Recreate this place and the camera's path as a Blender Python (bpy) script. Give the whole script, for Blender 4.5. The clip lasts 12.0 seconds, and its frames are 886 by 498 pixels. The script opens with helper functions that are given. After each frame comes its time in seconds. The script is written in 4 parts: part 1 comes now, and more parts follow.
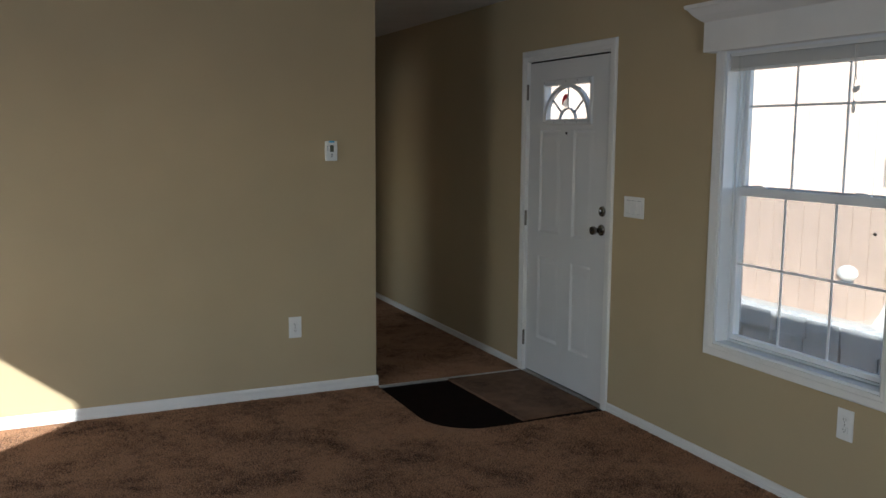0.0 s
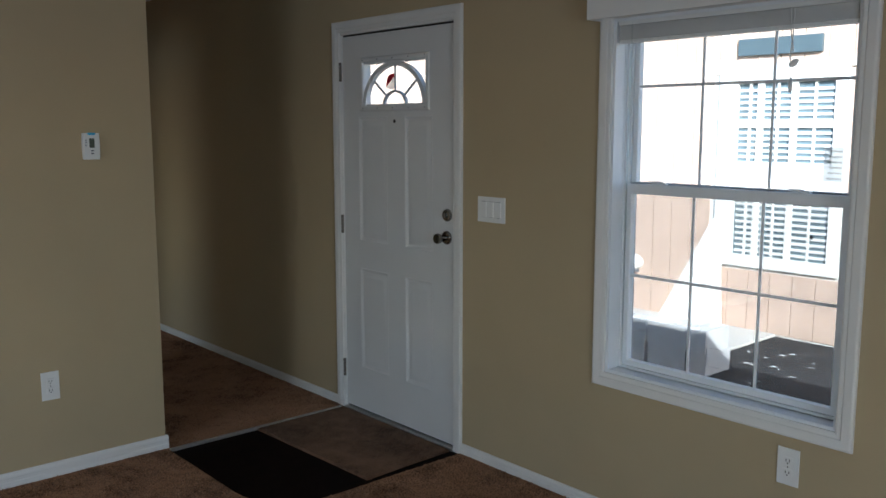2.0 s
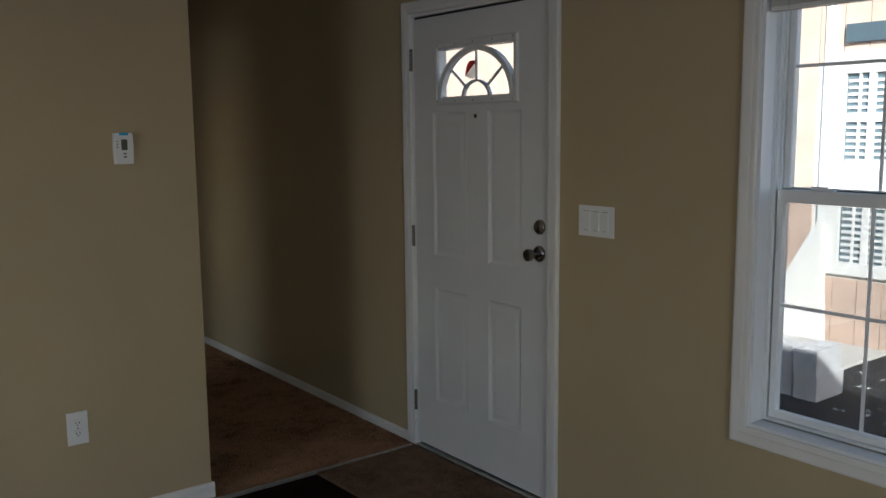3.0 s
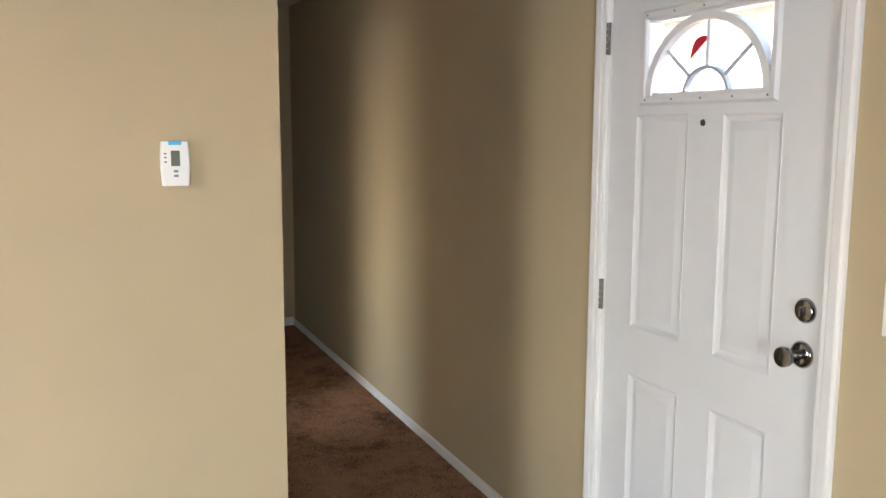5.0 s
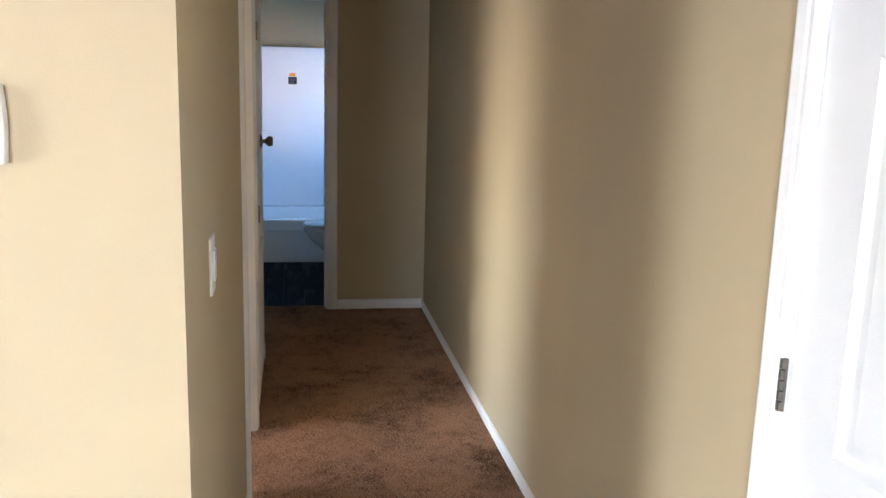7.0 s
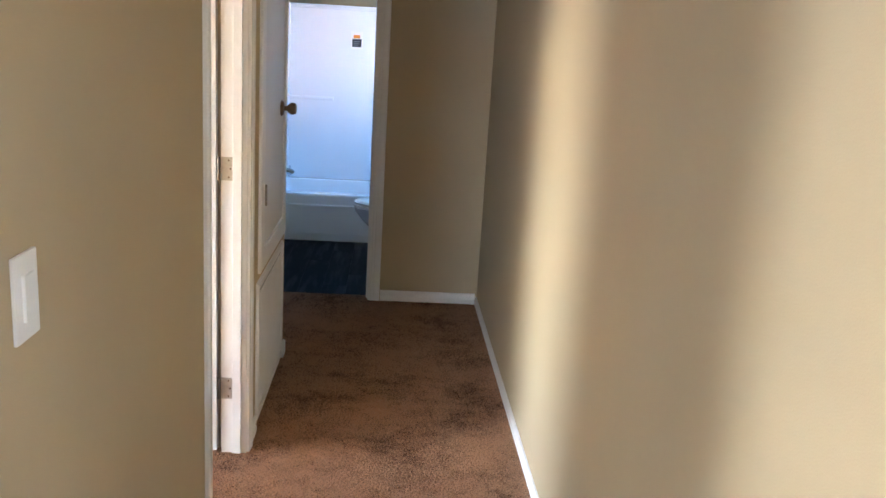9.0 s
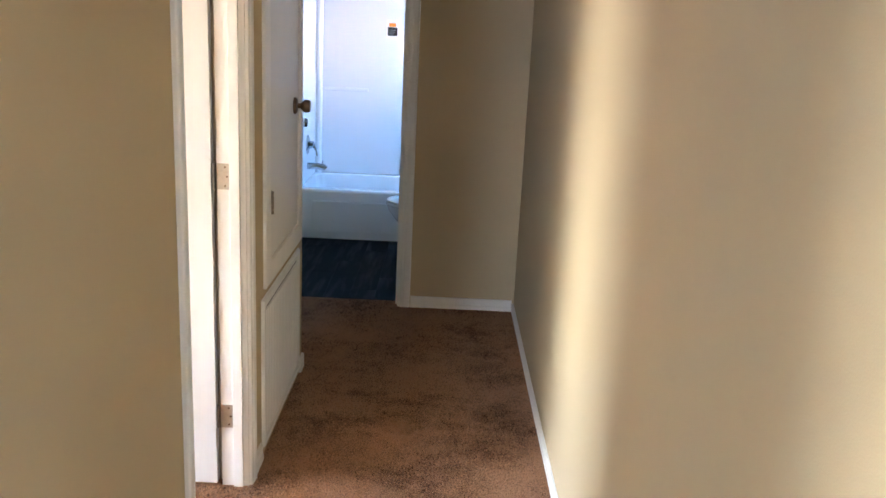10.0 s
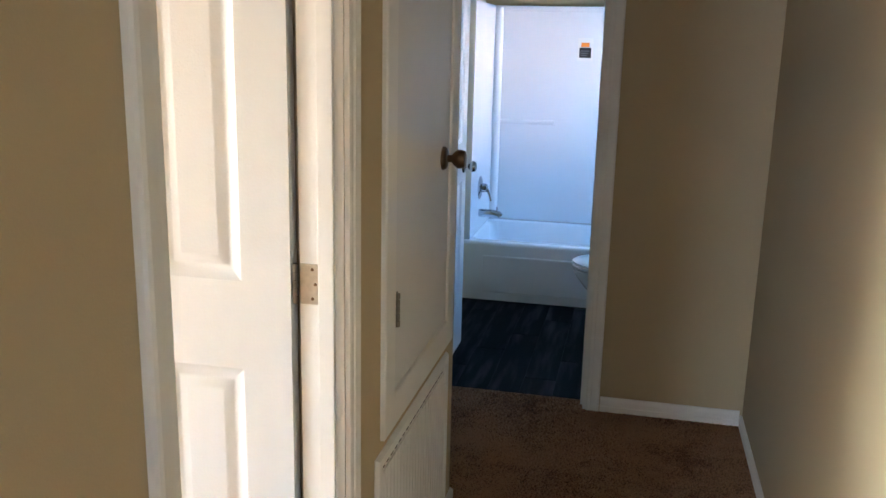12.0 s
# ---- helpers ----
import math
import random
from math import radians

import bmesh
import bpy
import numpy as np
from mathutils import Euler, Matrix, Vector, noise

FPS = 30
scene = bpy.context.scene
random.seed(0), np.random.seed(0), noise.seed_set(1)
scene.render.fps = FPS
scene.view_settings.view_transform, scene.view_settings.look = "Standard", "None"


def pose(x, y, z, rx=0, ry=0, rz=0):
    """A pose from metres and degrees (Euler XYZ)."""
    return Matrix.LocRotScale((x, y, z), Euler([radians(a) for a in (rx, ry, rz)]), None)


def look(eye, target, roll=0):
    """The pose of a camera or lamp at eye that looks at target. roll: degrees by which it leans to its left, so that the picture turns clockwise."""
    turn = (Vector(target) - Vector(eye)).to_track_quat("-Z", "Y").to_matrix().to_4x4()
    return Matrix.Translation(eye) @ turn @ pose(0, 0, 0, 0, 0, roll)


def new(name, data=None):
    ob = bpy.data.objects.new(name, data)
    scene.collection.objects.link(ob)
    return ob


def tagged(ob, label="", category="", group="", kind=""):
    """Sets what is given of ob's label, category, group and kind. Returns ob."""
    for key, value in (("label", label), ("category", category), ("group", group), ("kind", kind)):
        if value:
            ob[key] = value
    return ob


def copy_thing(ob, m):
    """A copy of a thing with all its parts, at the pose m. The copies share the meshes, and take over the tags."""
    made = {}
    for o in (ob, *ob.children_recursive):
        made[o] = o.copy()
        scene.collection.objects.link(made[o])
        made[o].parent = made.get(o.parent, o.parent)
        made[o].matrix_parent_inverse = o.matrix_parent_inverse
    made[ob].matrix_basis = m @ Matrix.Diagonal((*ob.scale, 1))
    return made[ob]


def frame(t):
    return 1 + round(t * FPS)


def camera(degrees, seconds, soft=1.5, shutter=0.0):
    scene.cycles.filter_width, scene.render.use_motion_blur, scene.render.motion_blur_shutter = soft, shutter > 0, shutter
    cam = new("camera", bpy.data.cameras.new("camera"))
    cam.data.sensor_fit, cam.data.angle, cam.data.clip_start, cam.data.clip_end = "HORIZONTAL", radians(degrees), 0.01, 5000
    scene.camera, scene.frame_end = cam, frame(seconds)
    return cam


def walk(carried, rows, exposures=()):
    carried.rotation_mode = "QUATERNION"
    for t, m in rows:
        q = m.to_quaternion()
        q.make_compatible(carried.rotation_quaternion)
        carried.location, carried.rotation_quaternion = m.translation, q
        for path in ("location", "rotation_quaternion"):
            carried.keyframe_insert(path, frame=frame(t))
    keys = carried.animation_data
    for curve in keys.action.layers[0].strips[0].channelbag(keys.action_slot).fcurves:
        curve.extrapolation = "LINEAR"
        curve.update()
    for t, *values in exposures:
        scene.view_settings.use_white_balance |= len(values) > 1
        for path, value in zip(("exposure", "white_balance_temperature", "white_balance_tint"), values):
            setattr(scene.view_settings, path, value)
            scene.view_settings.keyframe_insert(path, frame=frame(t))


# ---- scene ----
cam = camera(54.0, 12.0)
PATH = [
    (0, (-2.93, -5.064, 1.593), (-2.104, -3.261, 1.333), 0.4),
    (0.5, (-2.906, -4.839, 1.572), (-1.873, -3.145, 1.321), 1.2),
    (1, (-2.872, -4.575, 1.589), (-1.684, -2.986, 1.333), 1.1),
    (1.5, (-2.848, -4.295, 1.583), (-1.565, -2.783, 1.32), 0.4),
    (2, (-2.762, -3.983, 1.577), (-1.453, -2.496, 1.3), 0.0),
    (2.5, (-2.589, -3.69, 1.564), (-1.329, -2.162, 1.285), -0.7),
    (3, (-2.418, -3.399, 1.559), (-1.216, -1.825, 1.283), -0.6),
    (3.5, (-2.248, -3.12, 1.561), (-1.117, -1.493, 1.291), -0.3),
    (3.7, (-2.184, -3.015, 1.553), (-1.083, -1.365, 1.295), -0.1),
    (5.3, (-1.489, -2.251, 1.597), (-0.769, -0.408, 1.308), 0.4),
    (5.5, (-1.424, -2.131, 1.596), (-0.732, -0.278, 1.298), 0.6),
    (6, (-1.194, -1.877, 1.595), (-0.652, 0.021, 1.271), 1.0),
    (6.5, (-1.027, -1.623, 1.58), (-0.595, 0.297, 1.227), 1.7),
    (7, (-0.882, -1.389, 1.583), (-0.544, 0.544, 1.193), 1.6),
    (9, (-0.557, -0.697, 1.548), (-0.43, 1.245, 1.088), 3.4),
    (9.5, (-0.51, -0.549, 1.551), (-0.434, 1.391, 1.072), 3.5),
    (10, (-0.438, -0.347, 1.568), (-0.43, 1.59, 1.072), 2.7),
    (10.5, (-0.418, -0.094, 1.558), (-0.479, 1.842, 1.061), 2.7),
    (11, (-0.446, 0.157, 1.581), (-0.57, 2.09, 1.081), 3.0),
    (11.5, (-0.485, 0.464, 1.563), (-0.722, 2.39, 1.079), 2.4),
    (12, (-0.52, 0.795, 1.547), (-0.935, 2.696, 1.087), 1.3),
]
EXPOSURES = [(0, 1.36, 5900, 6), (1.0, 1.30, 5950, 6), (2.0, 1.42, 5650, 5), (2.5, 1.28, 5650, 5), (3.0, 0.98, 6000, 7), (3.7, 1.08, 6450, 12), (5.3, 3.88, 6050, 11), (7.2, 4.45, 5680, 11), (9.0, 4.88, 5640, 12), (9.6, 5.08, 5700, 12), (11.0, 5.08, 5740, 12), (12, 4.72, 5600, 9)]
walk(cam, [(t, look(eye, target, roll)) for t, eye, target, roll in PATH], EXPOSURES)

# ---- light ----
world = bpy.data.worlds.new("sky")
scene.world = world
world.use_nodes = True
wn = world.node_tree
sky = wn.nodes.new("ShaderNodeTexSky")
sky.sky_type = "NISHITA"
sky.sun_disc = False
sky.sun_elevation = radians(29)
sky.sun_rotation = radians(225)
wn.links.new(sky.outputs[0], wn.nodes["Background"].inputs[0])
wn.nodes["Background"].inputs[1].default_value = 0.15
sun_data = bpy.data.lights.new("sun", "SUN")
sun_data.energy, sun_data.angle, sun_data.color = 5.0, radians(0.5), (1.0, 0.95, 0.88)
sun = new("sun", sun_data)
sun.matrix_world = look((-10, -10, 7.9), (0, 0, 0))


def window_light(name, eye, target, w, h, power, color=(0.80, 0.90, 1.0)):
    """Area lamp in an unseen window opening, in place of sky light."""
    d = bpy.data.lights.new(name, "AREA")
    d.shape, d.size, d.size_y, d.energy, d.color = "RECTANGLE", w, h, power, color
    o = new(name, d)
    o.matrix_world = look(eye, target)
    return o


# ---- plan ----
XL = -1.058      # hall side of the left hall wall
YE = 4.405       # end wall of the hall
PY = 0.036       # room side of the partition wall
YC = 3.445       # corner where the hall widens
CEIL = 2.51
XW = -5.2        # far long wall of the house
YS = -7.2        # far short wall of the living room
XE = 0.14        # outer face of the entry wall
GROUND = -0.55

window_light("unseen_window_sky", (-5.24, -1.93, 1.34), (-3, -1.93, 0.2), 1.05, 1.40, 7.4)
# living-end window is made up, to brighten the room and the hall
window_light("unseen_window_sky", (-2.95, YS - 0.04, 1.28), (-2.7, -5.2, 0.3), 1.50, 1.30, 20)
window_light("unseen_window_sky", (-5.24, 1.38, 1.28), (-2, 1.38, 0.8), 2.36, 1.34, 5.6, (1.0, 0.96, 0.88))
# bath opening is unseen, placed for the blue light on the tub
window_light("unseen_window_sky", (0.16, 6.00, 1.38), (-1.2, 6.30, 1.1), 0.66, 0.66, 0.50, (0.21, 0.54, 1.0))


# ---- materials ----
def mat(name, color, rough=0.6, metal=0.0, vary=0.12, scale=8.0, bump=0.0, bump_scale=200.0, spec=0.5, second=None, detail=6.0, coords="Object"):
    m = bpy.data.materials.new(name)
    m.use_nodes = True
    t = m.node_tree
    b = t.nodes["Principled BSDF"]
    b.inputs["Roughness"].default_value = rough
    b.inputs["Metallic"].default_value = metal
    b.inputs["Specular IOR Level"].default_value = spec
    tc = t.nodes.new("ShaderNodeTexCoord")
    n1 = t.nodes.new("ShaderNodeTexNoise")
    n1.inputs["Scale"].default_value = scale
    n1.inputs["Detail"].default_value = detail
    t.links.new(tc.outputs[coords], n1.inputs["Vector"])
    ramp = t.nodes.new("ShaderNodeValToRGB")
    lo = second or tuple(c * (1 - vary) for c in color)
    hi = tuple(min(1, c * (1 + vary)) for c in color) if not second else color
    ramp.color_ramp.elements[0].position, ramp.color_ramp.elements[1].position = 0.32, 0.68
    ramp.color_ramp.elements[0].color = (*lo, 1)
    ramp.color_ramp.elements[1].color = (*hi, 1)
    t.links.new(n1.outputs["Fac"], ramp.inputs["Fac"])
    t.links.new(ramp.outputs["Color"], b.inputs["Base Color"])
    if bump:
        n2 = t.nodes.new("ShaderNodeTexNoise")
        n2.inputs["Scale"].default_value = bump_scale
        n2.inputs["Detail"].default_value = 3.0
        t.links.new(tc.outputs[coords], n2.inputs["Vector"])
        bn = t.nodes.new("ShaderNodeBump")
        bn.inputs["Strength"].default_value = bump
        bn.inputs["Distance"].default_value = 0.004
        t.links.new(n2.outputs["Fac"], bn.inputs["Height"])
        t.links.new(bn.outputs["Normal"], b.inputs["Normal"])
    return m


def carpet_material(name, dark, light, pile=230.0):
    """Cut pile: crushed patches at hand size over a fine speckle of tufts."""
    m = bpy.data.materials.new(name)
    m.use_nodes = True
    t = m.node_tree
    b = t.nodes["Principled BSDF"]
    b.inputs["Roughness"].default_value = 0.95
    b.inputs["Specular IOR Level"].default_value = 0.1
    b.inputs["Sheen Weight"].default_value = 0.06
    b.inputs["Sheen Roughness"].default_value = 0.6
    tc = t.nodes.new("ShaderNodeTexCoord")
    big = t.nodes.new("ShaderNodeTexNoise")
    big.inputs["Scale"].default_value, big.inputs["Detail"].default_value, big.inputs["Distortion"].default_value = 2.9, 9.0, 0.35
    fine = t.nodes.new("ShaderNodeTexNoise")
    fine.inputs["Scale"].default_value, fine.inputs["Detail"].default_value = pile * 0.7, 3.0
    mid = t.nodes.new("ShaderNodeTexNoise")
    mid.inputs["Scale"].default_value, mid.inputs["Detail"].default_value = 15.0, 7.0
    for n in (big, fine, mid):
        t.links.new(tc.outputs["Object"], n.inputs["Vector"])
    mix1 = t.nodes.new("ShaderNodeMath")
    mix1.operation = "MULTIPLY_ADD"
    mix1.inputs[1].default_value = 0.84
    t.links.new(fine.outputs["Fac"], mix1.inputs[0])
    sc = t.nodes.new("ShaderNodeMath")
    sc.operation = "MULTIPLY_ADD"
    sc.inputs[1].default_value = 0.36
    t.links.new(mid.outputs["Fac"], sc.inputs[0])
    sb = t.nodes.new("ShaderNodeMath")
    sb.operation = "MULTIPLY"
    sb.inputs[1].default_value = 0.66
    t.links.new(big.outputs["Fac"], sb.inputs[0])
    t.links.new(sb.outputs[0], sc.inputs[2])
    t.links.new(sc.outputs[0], mix1.inputs[2])
    geo = t.nodes.new("ShaderNodeNewGeometry")
    isl = t.nodes.new("ShaderNodeMath")
    isl.operation = "MULTIPLY_ADD"
    isl.inputs[1].default_value, isl.inputs[2].default_value = 0.17, -0.085
    t.links.new(geo.outputs["Random Per Island"], isl.inputs[0])
    both = t.nodes.new("ShaderNodeMath")
    t.links.new(isl.outputs[0], both.inputs[0])
    t.links.new(mix1.outputs[0], both.inputs[1])
    ramp = t.nodes.new("ShaderNodeValToRGB")
    ramp.color_ramp.elements[0].position, ramp.color_ramp.elements[1].position = 0.70, 1.10
    ramp.color_ramp.elements[0].color, ramp.color_ramp.elements[1].color = (*dark, 1), (*light, 1)
    t.links.new(both.outputs[0], ramp.inputs["Fac"])
    t.links.new(ramp.outputs["Color"], b.inputs["Base Color"])
    bn = t.nodes.new("ShaderNodeBump")
    bn.inputs["Strength"].default_value, bn.inputs["Distance"].default_value = 0.9, 0.008
    t.links.new(mix1.outputs[0], bn.inputs["Height"])
    t.links.new(bn.outputs["Normal"], b.inputs["Normal"])
    return m


def glass_material(name, tint=(0.97, 0.985, 0.98)):
    """Thin flat glass: clear straight through with a weak gloss."""
    m = bpy.data.materials.new(name)
    m.use_nodes = True
    t = m.node_tree
    t.nodes.remove(t.nodes["Principled BSDF"])
    clear = t.nodes.new("ShaderNodeBsdfTransparent")
    clear.inputs["Color"].default_value = (*tint, 1)
    gloss = t.nodes.new("ShaderNodeBsdfGlossy")
    gloss.inputs["Roughness"].default_value = 0.02
    mix = t.nodes.new("ShaderNodeMixShader")
    mix.inputs[0].default_value = 0.04
    t.links.new(clear.outputs[0], mix.inputs[1])
    t.links.new(gloss.outputs[0], mix.inputs[2])
    t.links.new(mix.outputs[0], t.nodes["Material Output"].inputs["Surface"])
    return m


def screen_material(name):
    """Insect mesh too fine to resolve: part grey fibre, part open."""
    m = bpy.data.materials.new(name)
    m.use_nodes = True
    t = m.node_tree
    b = t.nodes["Principled BSDF"]
    b.inputs["Base Color"].default_value = (0.03, 0.03, 0.03, 1)
    b.inputs["Roughness"].default_value = 0.8
    b.inputs["Alpha"].default_value = 0.30
    return m


M_WALL = mat("tan_wall_paint", (0.458, 0.368, 0.226), 0.62, vary=0.035, scale=1.6, bump=0.10, bump_scale=260, spec=0.35)
M_CEIL = mat("white_ceiling_texture", (0.72, 0.71, 0.68), 0.9, vary=0.04, scale=5, bump=0.6, bump_scale=90)
M_TRIM = mat("white_trim_paint", (0.78, 0.77, 0.74), 0.42, vary=0.03, scale=6, bump=0.06, bump_scale=120)
M_DOOR = mat("white_door_paint", (0.70, 0.70, 0.69), 0.38, vary=0.025, scale=3, bump=0.10, bump_scale=180)
M_VINYL = mat("white_vinyl_frame", (0.80, 0.82, 0.84), 0.35, vary=0.02, scale=5)
M_PLATE = mat("white_plastic_plate", (0.82, 0.82, 0.80), 0.3, vary=0.015, scale=20)
M_SLOT = mat("dark_slot", (0.02, 0.02, 0.02), 0.6)
M_BRONZE = mat("aged_bronze", (0.16, 0.11, 0.07), 0.32, metal=1.0, vary=0.25, scale=60)
M_NICKEL = mat("satin_nickel", (0.30, 0.29, 0.28), 0.14, metal=1.0, vary=0.15, scale=60)
M_HINGE = mat("brushed_steel_hinge", (0.20, 0.18, 0.155), 0.35, metal=1.0, vary=0.15, scale=80)
M_ALU = mat("worn_aluminium", (0.72, 0.71, 0.69), 0.42, metal=1.0, vary=0.12, scale=50)
M_PALE = mat("pale_plated_hinge", (0.50, 0.475, 0.42), 0.42, metal=1.0, vary=0.1, scale=60)
M_CHROME = mat("chrome", (0.50, 0.52, 0.55), 0.12, metal=1.0, vary=0.03, scale=30)
M_CARPET = carpet_material("brown_cut_pile_carpet", (0.058, 0.025, 0.0118), (0.385, 0.214, 0.120))
M_MAT = carpet_material("brown_carpet_offcut", (0.050, 0.024, 0.012), (0.230, 0.130, 0.075), 300.0)
M_ENTRY = mat("dark_entry_vinyl", (0.007, 0.003, 0.002), 0.75, vary=0.35, scale=14, bump=0.1, bump_scale=90, spec=0.08)
M_PLANK = mat("dark_vinyl_plank", (0.050, 0.042, 0.042), 0.6, vary=0.5, scale=5, bump=0.15, bump_scale=60, second=(0.003, 0.0026, 0.003), spec=0.04)
nt = M_PLANK.node_tree
nt.nodes["Color Ramp"].color_ramp.elements[0].position = 0.48
nt.nodes["Color Ramp"].color_ramp.elements[1].position = 0.80
mp = nt.nodes.new("ShaderNodeMapping")
mp.inputs["Scale"].default_value = (3.6, 0.45, 1.0)
oi = nt.nodes.new("ShaderNodeObjectInfo")
ad = nt.nodes.new("ShaderNodeVectorMath")
ad.operation = "ADD"
nt.links.new(nt.nodes["Texture Coordinate"].outputs["Object"], mp.inputs["Vector"])
nt.links.new(mp.outputs[0], ad.inputs[0])
sc3 = nt.nodes.new("ShaderNodeMath")
sc3.operation = "MULTIPLY"
sc3.inputs[1].default_value = 40.0
nt.links.new(oi.outputs["Random"], sc3.inputs[0])
nt.links.new(sc3.outputs[0], ad.inputs[1])
nt.links.new(ad.outputs[0], nt.nodes["Noise Texture"].inputs["Vector"])
M_TUB = mat("white_fibreglass", (0.80, 0.82, 0.84), 0.18, vary=0.01, scale=3)
M_CHINA = mat("white_porcelain", (0.82, 0.82, 0.82), 0.10, vary=0.01, scale=3)
M_GLASS = glass_material("clear_glass")
M_SCREEN = screen_material("grey_insect_screen")
M_LABEL = mat("thin_label_film", (0.70, 0.73, 0.77), 0.5)
M_LABEL.node_tree.nodes["Principled BSDF"].inputs["Alpha"].default_value = 0.40
M_PRINT = mat("grey_label_print", (0.20, 0.22, 0.26), 0.5)
M_PRINT.node_tree.nodes["Principled BSDF"].inputs["Alpha"].default_value = 0.3
M_CAME = mat("grey_lead_came", (0.45, 0.46, 0.48), 0.4, vary=0.1, scale=40)
M_BLACK = mat("black_print", (0.012, 0.012, 0.012), 0.5)
M_ORANGE = mat("orange_print", (0.85, 0.28, 0.03), 0.5)
M_BLUE = mat("cyan_film", (0.06, 0.45, 0.72), 0.35, vary=0.08, scale=60)
M_LCD = mat("grey_green_display", (0.085, 0.100, 0.065), 0.45, vary=0.08, scale=90)
M_GREY = mat("grey_plastic", (0.16, 0.17, 0.19), 0.5)
M_RED = mat("red_film", (0.55, 0.02, 0.04), 0.4, vary=0.1, scale=40)
M_FILM = mat("blue_grey_film", (0.28, 0.32, 0.42), 0.4, vary=0.1, scale=40)
M_FILM.node_tree.nodes["Principled BSDF"].inputs["Alpha"].default_value = 0.75
M_BLOCK = mat("grey_concrete_block", (0.68, 0.685, 0.69), 0.95, vary=0.12, scale=14, bump=0.8, bump_scale=140)
M_SIDING = mat("tan_board_siding", (0.56, 0.42, 0.34), 0.75, vary=0.08, scale=4, bump=0.2, bump_scale=60)
M_NTRIM = mat("white_outdoor_trim", (0.80, 0.79, 0.76), 0.6, vary=0.04, scale=6)
M_SLAT = mat("white_blind_slat", (0.80, 0.80, 0.78), 0.45, vary=0.03, scale=10)
M_DARKGLASS = mat("dark_room_glass", (0.14, 0.19, 0.22), 0.08, vary=0.2, scale=3)
M_GROUND = mat("dark_asphalt", (0.026, 0.026, 0.028), 0.95, vary=0.35, scale=3, bump=0.8, bump_scale=60)
M_STRIP = mat("blue_grey_strip", (0.07, 0.10, 0.12), 0.5, vary=0.1, scale=20)
M_SUNLIT = mat("pale_sunlit_ground", (0.62, 0.60, 0.56), 0.9, vary=0.1, scale=6, bump=0.4, bump_scale=90)
M_ROOF = mat("grey_shingle", (0.16, 0.15, 0.14), 0.9, vary=0.25, scale=12, bump=0.5, bump_scale=60)


# ---- mesh helpers ----
def part(name, bm, material, parent=None, label=""):
    me = bpy.data.meshes.new(name)
    bmesh.ops.recalc_face_normals(bm, faces=bm.faces)
    bm.to_mesh(me)
    bm.free()
    me.materials.append(material)
    ob = new(name, me)
    if parent is not None:
        ob.parent = parent
    if label:
        ob["label"] = label
    return ob


def smooth(ob, angle=40):
    for p in ob.data.polygons:
        p.use_smooth = True
    ob.data.set_sharp_from_angle(angle=radians(angle))
    return ob


def thing(name, label, category, group="", kind="", at=(0, 0, 0)):
    o = new(name)
    o.empty_display_size = 0.05
    o.location = at
    return tagged(o, label, category, group, kind)


def box(bm, x0, x1, y0, y1, z0, z1, bevel=0.0):
    vs = [bm.verts.new((x, y, z)) for x in (x0, x1) for y in (y0, y1) for z in (z0, z1)]
    fs = [bm.faces.new([vs[i] for i in q]) for q in ((0, 1, 3, 2), (4, 6, 7, 5), (0, 4, 5, 1), (2, 3, 7, 6), (0, 2, 6, 4), (1, 5, 7, 3))]
    if bevel:
        es = {e for f in fs for e in f.edges}
        bmesh.ops.bevel(bm, geom=list(es), offset=bevel, segments=2, profile=0.7, affect="EDGES")
    return bm


def boxed(x0, x1, y0, y1, z0, z1, bevel=0.0):
    return box(bmesh.new(), x0, x1, y0, y1, z0, z1, bevel)


def lathe(profile, steps=24, m=None):
    """Turns (radius, height) pairs about z."""
    bm = bmesh.new()
    rings = []
    for r, h in profile:
        rings.append([bm.verts.new((r * math.cos(2 * math.pi * k / steps), r * math.sin(2 * math.pi * k / steps), h)) for k in range(steps)])
    for a, b in zip(rings, rings[1:]):
        for k in range(steps):
            bm.faces.new((a[k], a[(k + 1) % steps], b[(k + 1) % steps], b[k]))
    bm.faces.new(rings[0][::-1])
    bm.faces.new(rings[-1])
    if m is not None:
        bmesh.ops.transform(bm, matrix=m, verts=bm.verts)
    return bm


def tube(points, r, steps=8):
    """A round bar along points."""
    bm = bmesh.new()
    pts = [Vector(p) for p in points]
    rings = []
    for i, p in enumerate(pts):
        d = (pts[min(i + 1, len(pts) - 1)] - pts[max(i - 1, 0)]).normalized()
        q = d.to_track_quat("Z", "Y").to_matrix()
        rings.append([bm.verts.new(p + q @ Vector((r * math.cos(2 * math.pi * k / steps), r * math.sin(2 * math.pi * k / steps), 0))) for k in range(steps)])
    for a, b in zip(rings, rings[1:]):
        for k in range(steps):
            bm.faces.new((a[k], a[(k + 1) % steps], b[(k + 1) % steps], b[k]))
    bm.faces.new(rings[0][::-1])
    bm.faces.new(rings[-1])
    return bm


# planes: a runs along the wall, z up, d out of the wall into the room
def on_entry(a, z, d):
    return (-d, a, z)


def on_door(a, z, d):
    return (-d, a, z * 1.016)


def on_partition(a, z, d):
    return (a, PY - d, z)


def on_hall(a, z, d):
    return (XL + d, a, z)


def on_end(a, z, d):
    return (a, YE - d, z)


